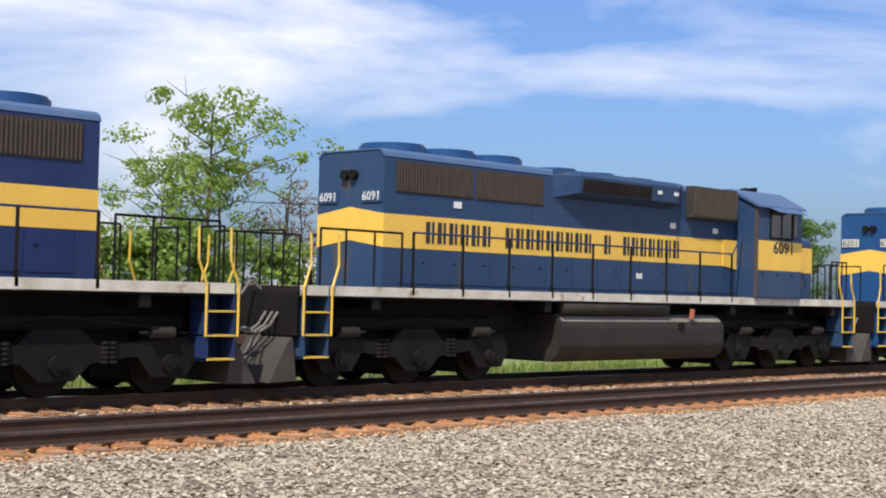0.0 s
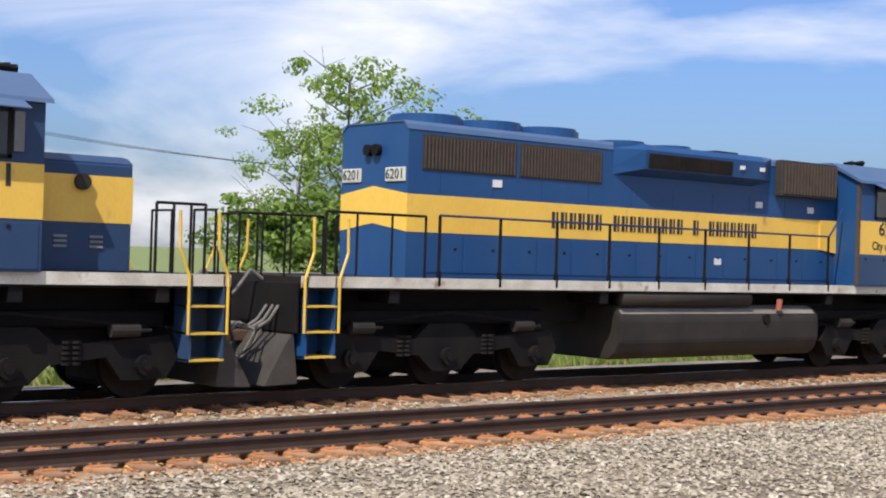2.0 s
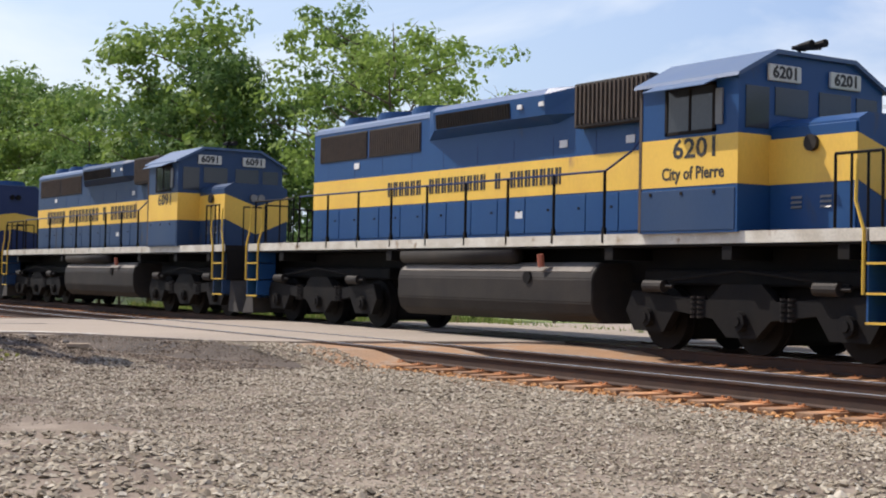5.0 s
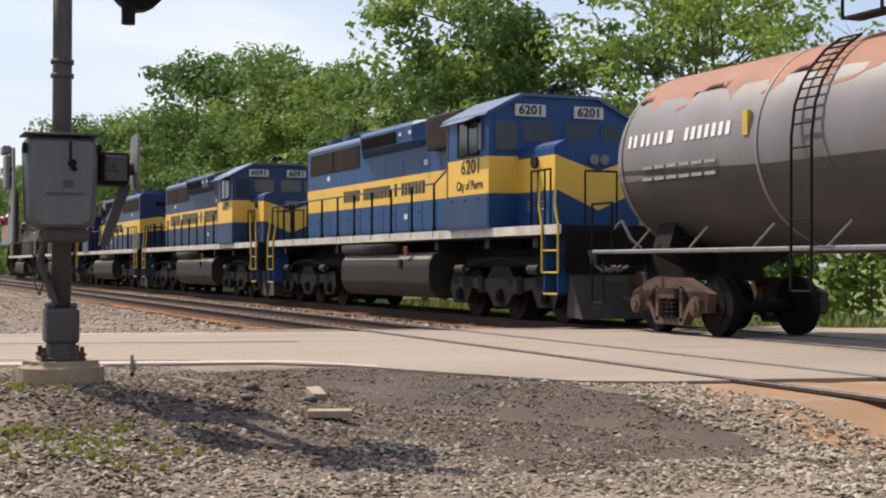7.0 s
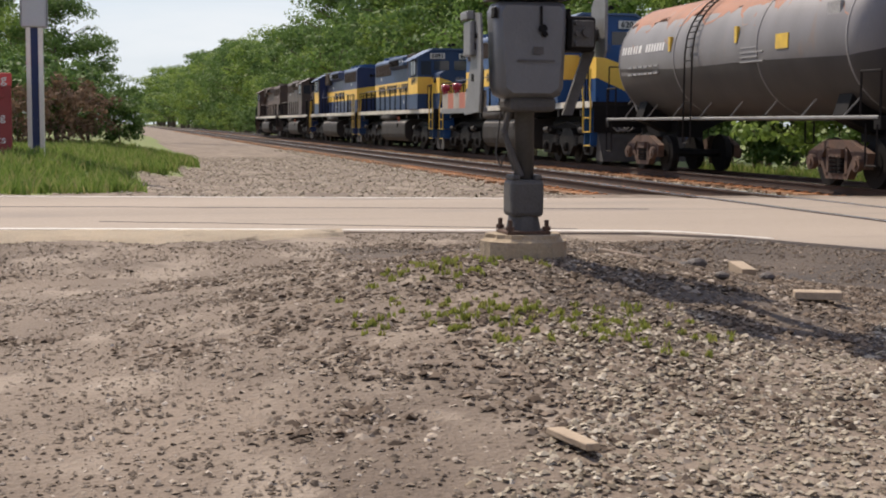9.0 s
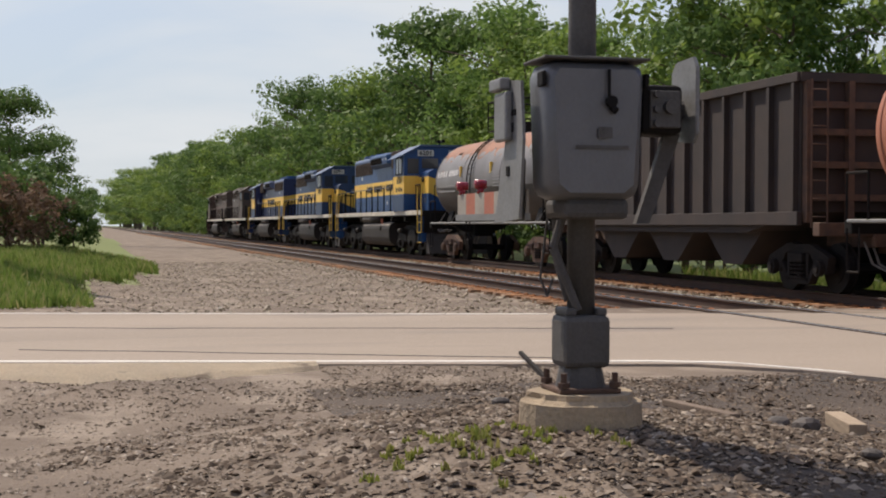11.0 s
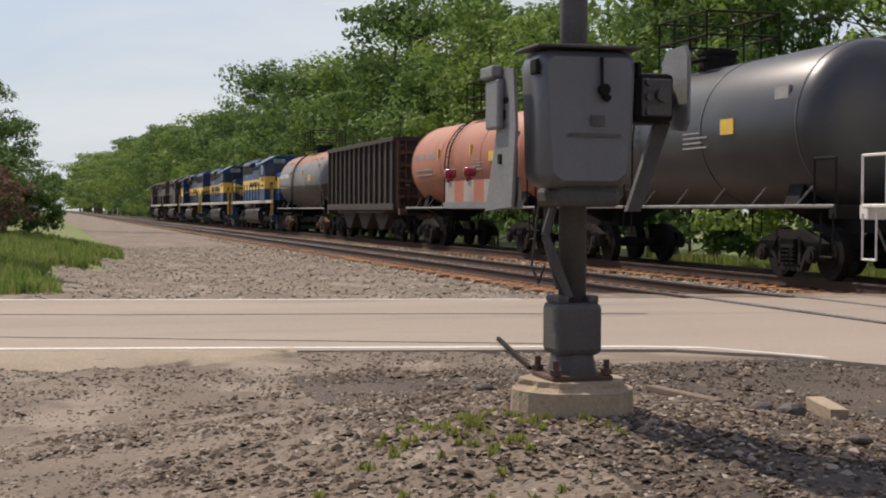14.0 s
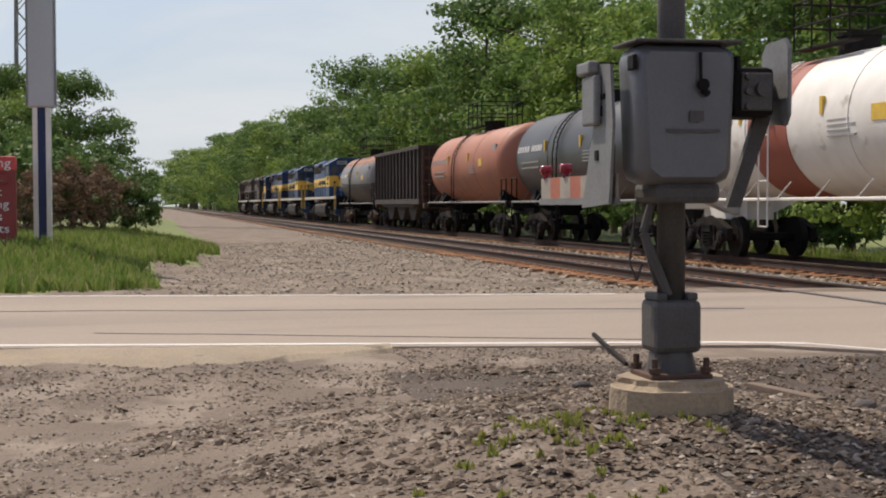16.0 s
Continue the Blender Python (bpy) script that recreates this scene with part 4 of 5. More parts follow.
# ---- beyond the road ----
def build_bin():
    x, y = -36.6, -12.5
    z = ground_z(x, y)
    b = tagged(new("donation_bin", None), "dark red clothing donation bin with white lettering", "donation bin")
    b.location = (x, y, z)
    b.rotation_euler = (0, 0, radians(4))
    bm = B()
    box(bm, -0.6, 0.6, -0.68, 0.68, 0.0, 1.98, 0.03)
    part("body", bm, BIN_RED, b)
    bm = B()
    box(bm, -0.6, 0.615, -0.69, 0.69, 1.75, 2.05, 0.02)
    top = part("sign_panel", bm, SIGN_RED, b, "bright red sign panel")
    bm = B()
    prism(bm, [(0.6, 1.45), (0.66, 1.47), (0.66, 1.66), (0.6, 1.70)], -0.5, 0.5, "y")
    part("chute_door", bm, BIN_RED, b)
    bm = B()
    box(bm, 0.66, 0.70, -0.4, 0.4, 1.5, 1.525)
    part("handle", bm, SILVER, b)
    writing("lettering", "Clothing", 0.30, 1.15, Matrix.Translation((0.62, 0, 1.90)) @ FACE_BACK, WHITE_LETTER, top)
    for i, (word, w) in enumerate((("Do it", 0.75), ("Clothing", 1.05), ("Shoes", 0.78), ("Blankets", 1.05))):
        writing("lettering", word, 0.27, w, Matrix.Translation((0.604, 0, 1.27 - i * 0.27)) @ FACE_BACK, WHITE_LETTER, b)
    bm = B()
    for k in range(7):
        box(bm, 0.602, 0.606, -0.45 + k * 0.13, -0.36 + k * 0.13, 0.16, 0.22)
    part("small_print", bm, WHITE_LETTER, b)


build_bin()


def build_pylon_sign():
    x, y = -37.4, -11.3
    s = tagged(new("pylon_sign", None), "tall white pylon sign on a dark and white post", "sign")
    s.location = (x, y, ground_z(x, y))
    bm = B()
    box(bm, -0.16, 0.16, -0.2, -0.09, -0.3, 3.2, 0.01)
    box(bm, -0.16, 0.16, 0.09, 0.2, -0.3, 3.2, 0.01)
    part("post", bm, WHITE_PAINT, s)
    bm = B()
    box(bm, -0.12, 0.12, -0.088, 0.088, -0.3, 3.2)
    part("post_core", bm, NAVY, s, "dark blue middle of the post")
    bm = B()
    box(bm, -0.2, 0.2, -0.31, 0.31, 3.2, 6.0, 0.04)
    panel = part("panel", bm, PALE_SHEET, s, "pale grey sign panel")
    for y in (-0.325, 0.305):
        bm = B()
        box(bm, -0.21, 0.21, y, y + 0.02, 3.25, 5.95)
        part("edge_trim", bm, SILVER, panel)
    bm = B()
    box(bm, -0.24, 0.24, -0.37, 0.37, 6.02, 6.14, 0.03)
    box(bm, -0.22, 0.22, -0.34, 0.34, 6.14, 6.4, 0.05)
    part("cap", bm, PALE_SHEET, s, "stepped cap of the sign")


build_pylon_sign()


def build_lattice():
    x, y = -124.0, -18.1
    t = tagged(new("lattice_tower", None), "tall steel lattice tower behind the trees", "tower")
    t.location = (x, y, -0.3)
    legs = [(-1.2, -1.2), (1.2, -1.2), (1.2, 1.2), (-1.2, 1.2)]
    bm = B()
    for lx, ly in legs:
        cyl(bm, (lx, ly, 0), (lx * 0.5, ly * 0.5, 60), 0.09, 6)
    part("leg", bm, SILVER, t)
    bm = B()
    for k in range(24):
        z0, z1 = k * 2.5, k * 2.5 + 2.5
        f0, f1 = 1 - 0.5 * z0 / 60, 1 - 0.5 * z1 / 60
        for (ax, ay), (bx, by) in zip(legs, legs[1:] + legs[:1]):
            cyl(bm, (ax * f0, ay * f0, z0), (bx * f1, by * f1, z1), 0.045, 4)
            cyl(bm, (bx * f0, by * f0, z0), (ax * f1, ay * f1, z1), 0.045, 4)
    part("bracing", bm, SILVER, t)


build_lattice()


def build_poles():
    tops = []
    for x, y, h in POLES:
        p = tagged(new("utility_pole", None), "weathered wooden utility pole with crossarms", "utility pole", "poles beyond the tracks")
        p.location = (x, y, -0.5)
        bm = B()
        cyl(bm, (0, 0, 0), (0, 0, h), 0.17, 10, 0.11)
        part("pole", bm, CREOSOTE, p)
        for k, z in enumerate((h - 0.5, h - 1.5)):
            bm = B()
            box(bm, -1.3, 1.3, -0.06, 0.06, z - 0.06, z + 0.06)
            arm = part("crossarm", bm, CREOSOTE, p)
            for i in range(6):
                bm = B()
                cyl(bm, (-1.2 + i * 0.48, 0, z + 0.06), (-1.2 + i * 0.48, 0, z + 0.24), 0.05, 7)
                part("insulator", bm, SILVER, arm)
        bm = B()
        tube(bm, [(-0.9, 0.07, h - 0.5), (0, 0.1, h - 1.9), (0.9, 0.07, h - 0.5)], 0.025)
        part("brace", bm, CREOSOTE, p)
        tops.append((x, y, h))
    for (x0, y0, h0), (x1, y1, h1) in zip(tops, tops[1:]):
        for o in (-1.2, -0.24, 0.72):
            n = 16
            pts = []
            for i in range(n + 1):
                f = i / n
                pts.append((x0 + (x1 - x0) * f + o, y0 + (y1 - y0) * f, h0 + (h1 - h0) * f - 0.85 - 5 * f * (1 - f)))
            cu = bpy.data.curves.new("power_line", "CURVE")
            cu.dimensions, cu.bevel_depth, cu.bevel_resolution = "3D", 0.012, 0
            sp = cu.splines.new("POLY")
            sp.points.add(n)
            for q, pt in zip(sp.points, pts):
                q.co = (*pt, 1)
            cu.materials.append(BLACK)
            tagged(new("power_line", cu), "thin sagging power line between poles", "cable", "power lines")


POLES = [(130, 66, 10), (76, 64, 9.6), (25.1, 60, 9.8), (-31.0, 60, 12.6), (-74.5, 60, 17.2), (-130, 62, 14)]
build_poles()


# ---- rolling stock ----
def bogie(parent, x, axles, wheel_r, y_side, mat, cast):
    """A truck with its wheels, axles, side frames, springs and bearing caps."""
    t = new("truck", None)
    t.parent = parent
    for a in axles:
        for s in (-1, 1):
            bm = B()
            cyl(bm, (x + a, s * 0.68, wheel_r), (x + a, s * 0.81, wheel_r), wheel_r, 28)
            cyl(bm, (x + a, s * 0.64, wheel_r), (x + a, s * 0.68, wheel_r), wheel_r + 0.025, 28)
            cyl(bm, (x + a, s * 0.81, wheel_r), (x + a, s * 0.83, wheel_r), wheel_r * 0.6, 20)
            part("wheel", bm, mat, t)
        bm = B()
        cyl(bm, (x + a, -0.95, wheel_r), (x + a, 0.95, wheel_r), 0.1, 10)
        part("axle", bm, mat, t)
    lo, hi = min(axles), max(axles)
    if len(axles) == 3:
        bm = B()
        for a in axles:
            box(bm, x + a - 0.42, x + a + 0.42, -0.58, 0.58, 0.16, 0.86, 0.08)
        box(bm, x + lo - 0.5, x + hi + 0.5, -0.85, 0.85, 1.03, 1.28, 0.04)
        box(bm, x + lo - 0.3, x + hi + 0.3, -0.6, 0.6, 0.62, 1.06, 0.04)
        part("traction_motor_frame", bm, mat, t)
    for s in (-1, 1):
        y0, y1 = sorted((s * (y_side - 0.16), s * y_side))
        bm = B()
        z = wheel_r
        if len(axles) == 3:
            prism(bm, [(x + lo - 0.55, z + 0.1), (x + lo - 0.35, z - 0.22), (x + lo + 0.35, z - 0.22), (x + lo + 0.6, z + 0.12), (x - 0.6, z + 0.02), (x - 0.3, z - 0.25), (x + 0.3, z - 0.25), (x + 0.6, z + 0.02),
                       (x + hi - 0.6, z + 0.12), (x + hi - 0.35, z - 0.22), (x + hi + 0.35, z - 0.22), (x + hi + 0.55, z + 0.1), (x + hi + 0.4, z + 0.42), (x + 0.7, z + 0.3), (x + 0.4, z + 0.55), (x - 0.4, z + 0.55),
                       (x - 0.7, z + 0.3), (x + lo - 0.4, z + 0.42)], y0, y1, "y")
        else:
            prism(bm, [(x + lo - 0.26, z + 0.2), (x + lo - 0.2, z - 0.1), (x + lo + 0.2, z - 0.1), (x + lo + 0.3, z + 0.13), (x - 0.45, z + 0.27), (x + 0.45, z + 0.27), (x + hi - 0.3, z + 0.13), (x + hi - 0.2, z - 0.1),
                       (x + hi + 0.2, z - 0.1), (x + hi + 0.26, z + 0.2), (x + 0.45, z + 0.44), (x - 0.45, z + 0.44)], y0, y1, "y")
            prism(bm, [(x + lo + 0.26, z + 0.13), (x + lo + 0.24, z), (x - 0.42, z - 0.31), (x + 0.42, z - 0.31), (x + hi - 0.24, z), (x + hi - 0.26, z + 0.13), (x + 0.38, z - 0.2), (x - 0.38, z - 0.2)], y0, y1, "y")
            for q in (-0.36, 0.36):
                box(bm, x + q - 0.045, x + q + 0.045, y0, y1, z - 0.25, z + 0.3)
            box(bm, x - 0.24, x + 0.24, *sorted((s * (y_side - 0.3), s * (y_side + 0.05))), z + 0.1, z + 0.27, 0.015)
        part("side_frame", bm, cast, t)
        for a in axles:
            bm = B()
            yy = s * (y_side + 0.0)
            cyl(bm, (x + a, yy, z), (x + a, yy + s * 0.10, z), 0.15, 14)
            cyl(bm, (x + a, yy + s * 0.10, z), (x + a, yy + s * 0.13, z), 0.08, 10)
            part("bearing_cap", bm, cast, t)
        bm, lift = B(), 0.0 if len(axles) == 2 else 0.22
        for dx in ((-0.16, 0, 0.16) if len(axles) == 2 else (-1.0, -0.85, 0.85, 1.0)):
            for k in range(5):
                cyl(bm, (x + dx, s * (y_side - 0.02), z - 0.2 + lift + k * 0.075), (x + dx, s * (y_side - 0.02), z - 0.16 + lift + k * 0.075), 0.075, 10)
        part("spring_set", bm, GRIME, t)["kind"] = "stuff"
        if len(axles) == 3:
            for dx in (lo + 0.2, hi - 0.35):
                bm = B()
                cyl(bm, (x + dx - 0.22, s * (y_side + 0.05), z + 0.5), (x + dx + 0.22, s * (y_side + 0.05), z + 0.5), 0.10, 12)
                cyl(bm, (x + dx + 0.22, s * (y_side + 0.05), z + 0.5), (x + dx + 0.42, s * (y_side + 0.05), z + 0.5), 0.03, 8)
                part("brake_cylinder", bm, TANKGREY, t, smooth=False)
            bm = B()
            tube(bm, [(x + lo, s * y_side, z + 0.55), (x, s * (y_side + 0.03), z + 0.75), (x + hi, s * y_side, z + 0.55)], 0.025)
            part("sand_pipe", bm, BLACK, t)
    return t


def coupler(parent, x, s, mat):
    bm = B()
    box(bm, *sorted((x - s * 0.75, x - s * 0.2)), -0.1, 0.1, 0.74, 0.92, 0.02)
    box(bm, *sorted((x - s * 0.25, x + s * 0.02)), -0.17, 0.13, 0.70, 0.98, 0.04)
    part("coupler", bm, mat, parent, "rusty coupler")
    bm = B()
    for dy in (-0.45, -0.3, 0.35, 0.5):
        tube(bm, [(x - s * 0.62, dy, 0.95), (x - s * 0.4, dy * 0.9, 0.55), (x - s * 0.1, dy * 0.6, 0.42), (x, dy * 0.4, 0.6)], 0.022)
    part("air_hose", bm, HOSE, parent)


def locomotive(name, number, stripe, upper, label, lettering, script=""):
    """A six-axle hood unit; x = 0 is the cab's front, which looks to +x."""
    L = tagged(new(name, None), label, "locomotive", "locomotives")
    R0, R1 = -17.4, 3.6
    # underframe
    bm = B()
    box(bm, -16.75, 3.0, -1.48, 1.48, 1.62, 1.70, 0.01)
    box(bm, -16.75, 3.0, -0.6, 0.6, 1.05, 1.62, 0.02)
    part("underframe", bm, BLACK, L)
    for x in (-14.9, -10.0, -3.0, -0.3, 1.9):
        bm = B()
        box(bm, x - 0.1, x + 0.1, -1.46, 1.46, 1.42, 1.64)
        part("crossbearer", bm, BLACK, L)
    bm = B()
    box(bm, -16.75, 3.0, -1.483, 1.483, 1.70, 1.82)
    part("walkway", bm, GRIME, L)
    for s in (-1, 1):
        bm = B()
        box(bm, -16.75, 3.0, *sorted((s * 1.485, s * 1.50)), 1.66, 1.835)
        part("walkway_edge", bm, SILL, L, "dirty white walkway edge")
    # hood
    bm = B()
    prism(bm, [(-0.95, 1.82), (0.95, 1.82), (0.95, 4.32), (0.91, 4.41), (0.82, 4.47), (-0.82, 4.47), (-0.91, 4.41), (-0.95, 4.32)], -14.3, -2.15)
    part("hood", bm, upper, L)
    bm = B()
    prism(bm, [(-0.962, 4.33), (-0.92, 4.42), (-0.82, 4.485), (0.82, 4.485), (0.92, 4.42), (0.962, 4.33), (0.94, 4.33), (0.80, 4.46), (-0.80, 4.46), (-0.94, 4.33)], -14.32, -2.2)
    part("hood_roof", bm, BLUE_ROOF if stripe else upper, L, "faded hood roof edge")
    if stripe:
        bm = B()
        for s in (-1, 1):
            prism(bm, [(-14.305, 2.60), (-2.15, 2.60), (-2.15, 3.24), (-14.305, 3.24)], *sorted((s * 0.945, s * 0.957)), "y")
        prism(bm, [(-0.95, 2.60), (0, 2.74), (0.95, 2.60), (0.95, 3.24), (0, 3.38), (-0.95, 3.24)], -14.309, -14.295)
        part("yellow_stripe", bm, stripe, L, "yellow stripe along the hood")
    # radiator grilles with slats, brake blister, air filter box
    for s in (-1, 1):
        g = new("radiator_grille", None)
        g.parent = L
        for a, b in ((-14.0, -11.85), (-11.76, -9.65)):
            bm = B()
            box(bm, a, b, *sorted((s * 0.94, s * 0.965)), 3.66, 4.27, 0.006)
            part("grille_panel", bm, MESH_DARK, g, "dark dusty radiator grille")
            bm = B()
            for k in range(27):
                xx = a + 0.05 + (b - a - 0.1) * k / 26
                box(bm, xx - 0.012, xx + 0.012, *sorted((s * 0.965, s * 0.985)), 3.69, 4.24)
            part("slats", bm, SLAT, g)
        bm = B()
        rings = []
        for x, k in ((-9.35, 0.0), (-8.75, 1.0), (-5.1, 1.0), (-4.5, 0.0)):
            rings.append([bm.verts.new((x, s * (0.945 + (y - 0.945) * k), z)) for y, z in ((0.945, 3.86), (1.22, 4.0), (1.25, 4.36), (1.16, 4.47), (0.945, 4.478))])
        for p, q in zip(rings, rings[1:]):
            for k in range(4):
                bm.faces.new((p[k], p[k + 1], q[k + 1], q[k]))
        bmesh.ops.remove_doubles(bm, verts=bm.verts, dist=0.001)
        bmesh.ops.recalc_face_normals(bm, faces=bm.faces)
        part("brake_blister", bm, upper, L)
        bm = B()
        prism(bm, [(s * 1.222, 4.02), (s * 1.25, 4.30), (s * 1.262, 4.30), (s * 1.236, 4.02)], -8.65, -6.15)
        bg = part("blister_grille", bm, GRIME, L, "sooty dynamic brake grille")
        bm = B()
        for k in range(30):
            xx = -8.6 + 2.4 * k / 29
            prism(bm, [(s * 1.236, 4.03), (s * 1.262, 4.29), (s * 1.274, 4.29), (s * 1.248, 4.03)], xx - 0.012, xx + 0.012)
        part("slats", bm, GRIME, bg)["kind"] = "stuff"
        for xx in (-5.9, -5.25):
            bm = B()
            box(bm, xx, xx + 0.14, *sorted((s * 1.225, s * 1.262)), 4.16, 4.24)
            part("plate", bm, WHITE_LETTER, L, "small white notice plate")
        for xx in (-13.6, -12.4, -11.2, -10.0, -8.8, -7.6, -6.4, -5.2, -4.0, -3.0):
            bm = B()
            box(bm, xx, xx + 0.009, *sorted((s * 0.948, s * 0.9535)), 3.26, 3.64)
            part("hood_seam", bm, NAVY, L)
        f = new("air_filter", None)
        f.parent = L
        bm = B()
        box(bm, -4.37, -2.42, *sorted((s * 0.95, s * 1.15)), 3.7, 4.47, 0.02)
        part("filter_box", bm, MESH_DARK, f, "dark air filter panel")
        bm = B()
        for k in range(17):
            xx = -4.28 + 1.8 * k / 16
            box(bm, xx - 0.02, xx + 0.02, *sorted((s * 1.15, s * 1.185)), 3.76, 4.42)
        part("slats", bm, SLAT, f, "dusty brown upright slats")
        # hood doors, latches, small plates
        for k in range(13):
            x0 = -13.9 + k * 0.88
            bm = B()
            box(bm, x0, x0 + 0.84, *sorted((s * 0.95, s * 0.962)), 1.92, 2.56, 0.004)
            d = part("hood_door", bm, upper, L)
            bm = B()
            box(bm, x0 + 0.64, x0 + 0.70, *sorted((s * 0.962, s * 0.972)), 2.31, 2.35)
            part("latch", bm, BLACK, d)
        for x, z in ((-12.4, 3.45), (-5.0, 3.42), (-3.2, 3.38), (-6.3, 2.2)):
            bm = B()
            box(bm, x, x + 0.22, *sorted((s * 0.955, s * 0.966)), z, z + 0.13)
            part("plate", bm, WHITE_LETTER, L, "small white notice plate")
    # fans and stack on the roof
    for x, r in ((-13.2, 0.68), (-11.75, 0.68), (-10.3, 0.68), (-8.2, 0.55), (-6.8, 0.55)):
        bm = B()
        cyl(bm, (x, 0, 4.46), (x, 0, 4.63 if r > 0.6 else 4.56), r, 28)
        cyl(bm, (x, 0, 4.63 if r > 0.6 else 4.56), (x, 0, 4.68 if r > 0.6 else 4.60), r * 0.93, 28)
        part("roof_fan", bm, BLUE if stripe else upper, L)
    bm = B()
    box(bm, -5.5, -4.7, -0.25, 0.25, 4.46, 4.62, 0.04)
    part("exhaust", bm, GRIME, L)
    # cab
    bm = B()
    prism(bm, [(-1.56, 1.82), (1.56, 1.82), (1.56, 4.14), (0.85, 4.48), (-0.85, 4.48), (-1.56, 4.14)], -2.15, 0.0)
    cab = part("cab", bm, upper, L)
    bm = B()
    prism(bm, [(-1.66, 4.09), (-1.63, 4.15), (-0.86, 4.55), (0.86, 4.55), (1.63, 4.15), (1.66, 4.09), (1.58, 4.11), (0.84, 4.485), (-0.84, 4.485), (-1.58, 4.11)], -2.22, 0.08)
    part("cab_roof", bm, BLUE_ROOF if stripe else upper, cab, "faded pale blue cab roof")
    if stripe:
        bm = B()
        for s in (-1, 1):
            box(bm, -2.155, 0.004, *sorted((s * 1.555, s * 1.566)), 2.53, 3.27)
        box(bm, -0.001, 0.008, -1.56, 1.56, 2.53, 3.27)
        part("cab_stripe", bm, stripe, cab, "yellow band on the cab")
        for s in (-1, 1):
            bm = B()
            prism(bm, [(-2.15, 2.53), (-2.15, 3.25), (-2.75, 3.25), (-2.75, 2.6)], *sorted((s * 0.958, s * 0.985)), "y")
            part("cab_fairing", bm, stripe, cab)
    for s in (-1, 1):
        w = new("side_window", None)
        w.parent = cab
        bm = B()
        box(bm, -1.52, -0.50, *sorted((s * 1.556, s * 1.572)), 3.36, 4.02)
        part("pane", bm, GLASS, w)
        bm = B()
        for a, b, c, d in ((-1.56, -1.50, 3.32, 4.06), (-0.52, -0.46, 3.32, 4.06), (-1.56, -0.46, 3.32, 3.37), (-1.56, -0.46, 4.01, 4.06), (-1.03, -0.99, 3.36, 4.02)):
            box(bm, a, b, *sorted((s * 1.556, s * 1.585)), c, d)
        part("frame", bm, GRIME, w)
        bm = B()
        prism(bm, [(s * 1.56, 4.14), (s * 1.93, 3.98), (s * 1.93, 3.965), (s * 1.56, 4.115)], -1.7, -0.35)
        part("sun_visor", bm, BLUE_ROOF if stripe else upper, w, "faded sun visor over the window")
        bm = B()
        box(bm, -0.44, -0.30, *sorted((s * 1.57, s * 1.60)), 3.42, 3.95)
        part("wind_deflector", bm, SILVER, w)
        if number:
            sgn = FACE_NEAR if s < 0 else Matrix.Rotation(radians(180), 4, "Z") @ FACE_NEAR
            writing("number", number, 0.42, 0.92, Matrix.Translation((-0.88, s * 1.568, 3.09)) @ sgn, LETTER, cab, bold=0.007)
            if script:
                writing("name", script, 0.27, 1.35, Matrix.Translation((-0.95, s * 1.568, 2.72)) @ sgn, LETTER, cab, bold=0.005)
        bm = B()
        box(bm, -2.1, -0.05, *sorted((s * 1.56, s * 1.572)), 1.86, 2.48, 0.005)
        part("battery_box", bm, BLUE_FADED if stripe else upper, cab)
        for xx in (-1.9, -1.2, -0.5):
            bm = B()
            box(bm, xx, xx + 0.05, *sorted((s * 1.57, s * 1.585)), 2.40, 2.45)
            part("hinge", bm, GRIME, cab)
        bm = B()
        prism(bm, [(-2.16, 1.84), (-2.10, 1.84), (-2.10, 4.1), (-2.16, 4.1)], *sorted((s * 1.50, s * 1.573)), "y")
        part("cab_corner_post", bm, SLAT, cab, "rust-streaked cab corner")
    # cab front: windows, number boards, headlight
    for s in (-1, 1):
        bm = B()
        box(bm, 0.0, 0.014, *sorted((s * 0.95, s * 1.42)), 3.36, 3.98)
        part("front_window", bm, GLASS, cab)
        bm = B()
        box(bm, 0.0, 0.014, *sorted((s * 0.12, s * 0.82)), 3.58, 4.0)
        part("front_window", bm, GLASS, cab)
        bm = B()
        box(bm, 0.0, 0.06, *sorted((s * 0.32, s * 1.0)), 4.08, 4.33, 0.02)
        nb = part("number_board", bm, BOARD if number else BLACK, cab, "pale number board")
        if number:
            writing("number", number, 0.25, 0.5, Matrix.Translation((0.064, s * 0.66, 4.205)) @ FACE_BACK, LETTER, nb, bold=0.008)
    # nose
    bm = B()
    prism(bm, [(-0.92, 1.82), (0.92, 1.82), (0.92, 3.38), (0.70, 3.50), (-0.70, 3.50), (-0.92, 3.38)], 0.0, 1.65)
    bmesh.ops.bevel(bm, geom=[e for e in bm.edges if e.calc_length() > 1.3], offset=0.03, segments=2, affect="EDGES")
    nose = part("nose", bm, upper, L)
    if stripe:
        bm = B()
        for s in (-1, 1):
            box(bm, 0.0, 1.654, *sorted((s * 0.915, s * 0.927)), 2.53, 3.2)
        prism(bm, [(-0.92, 2.55), (0, 2.15), (0.92, 2.55), (0.92, 3.2), (0, 2.9), (-0.92, 3.2)], 1.645, 1.658)
        part("nose_stripe", bm, stripe, nose, "yellow chevron on the nose")
    bm = B()
    for dy in (-0.11, 0.11):
        cyl(bm, (1.64, dy, 3.12), (1.72, dy, 3.12), 0.1, 14)
    part("headlight", bm, SILVER, nose)
    bm = B()
    cyl(bm, (0.85, -0.93, 3.1), (0.85, -1.0, 3.1), 0.12, 14)
    part("bell", bm, TANKGREY, nose)
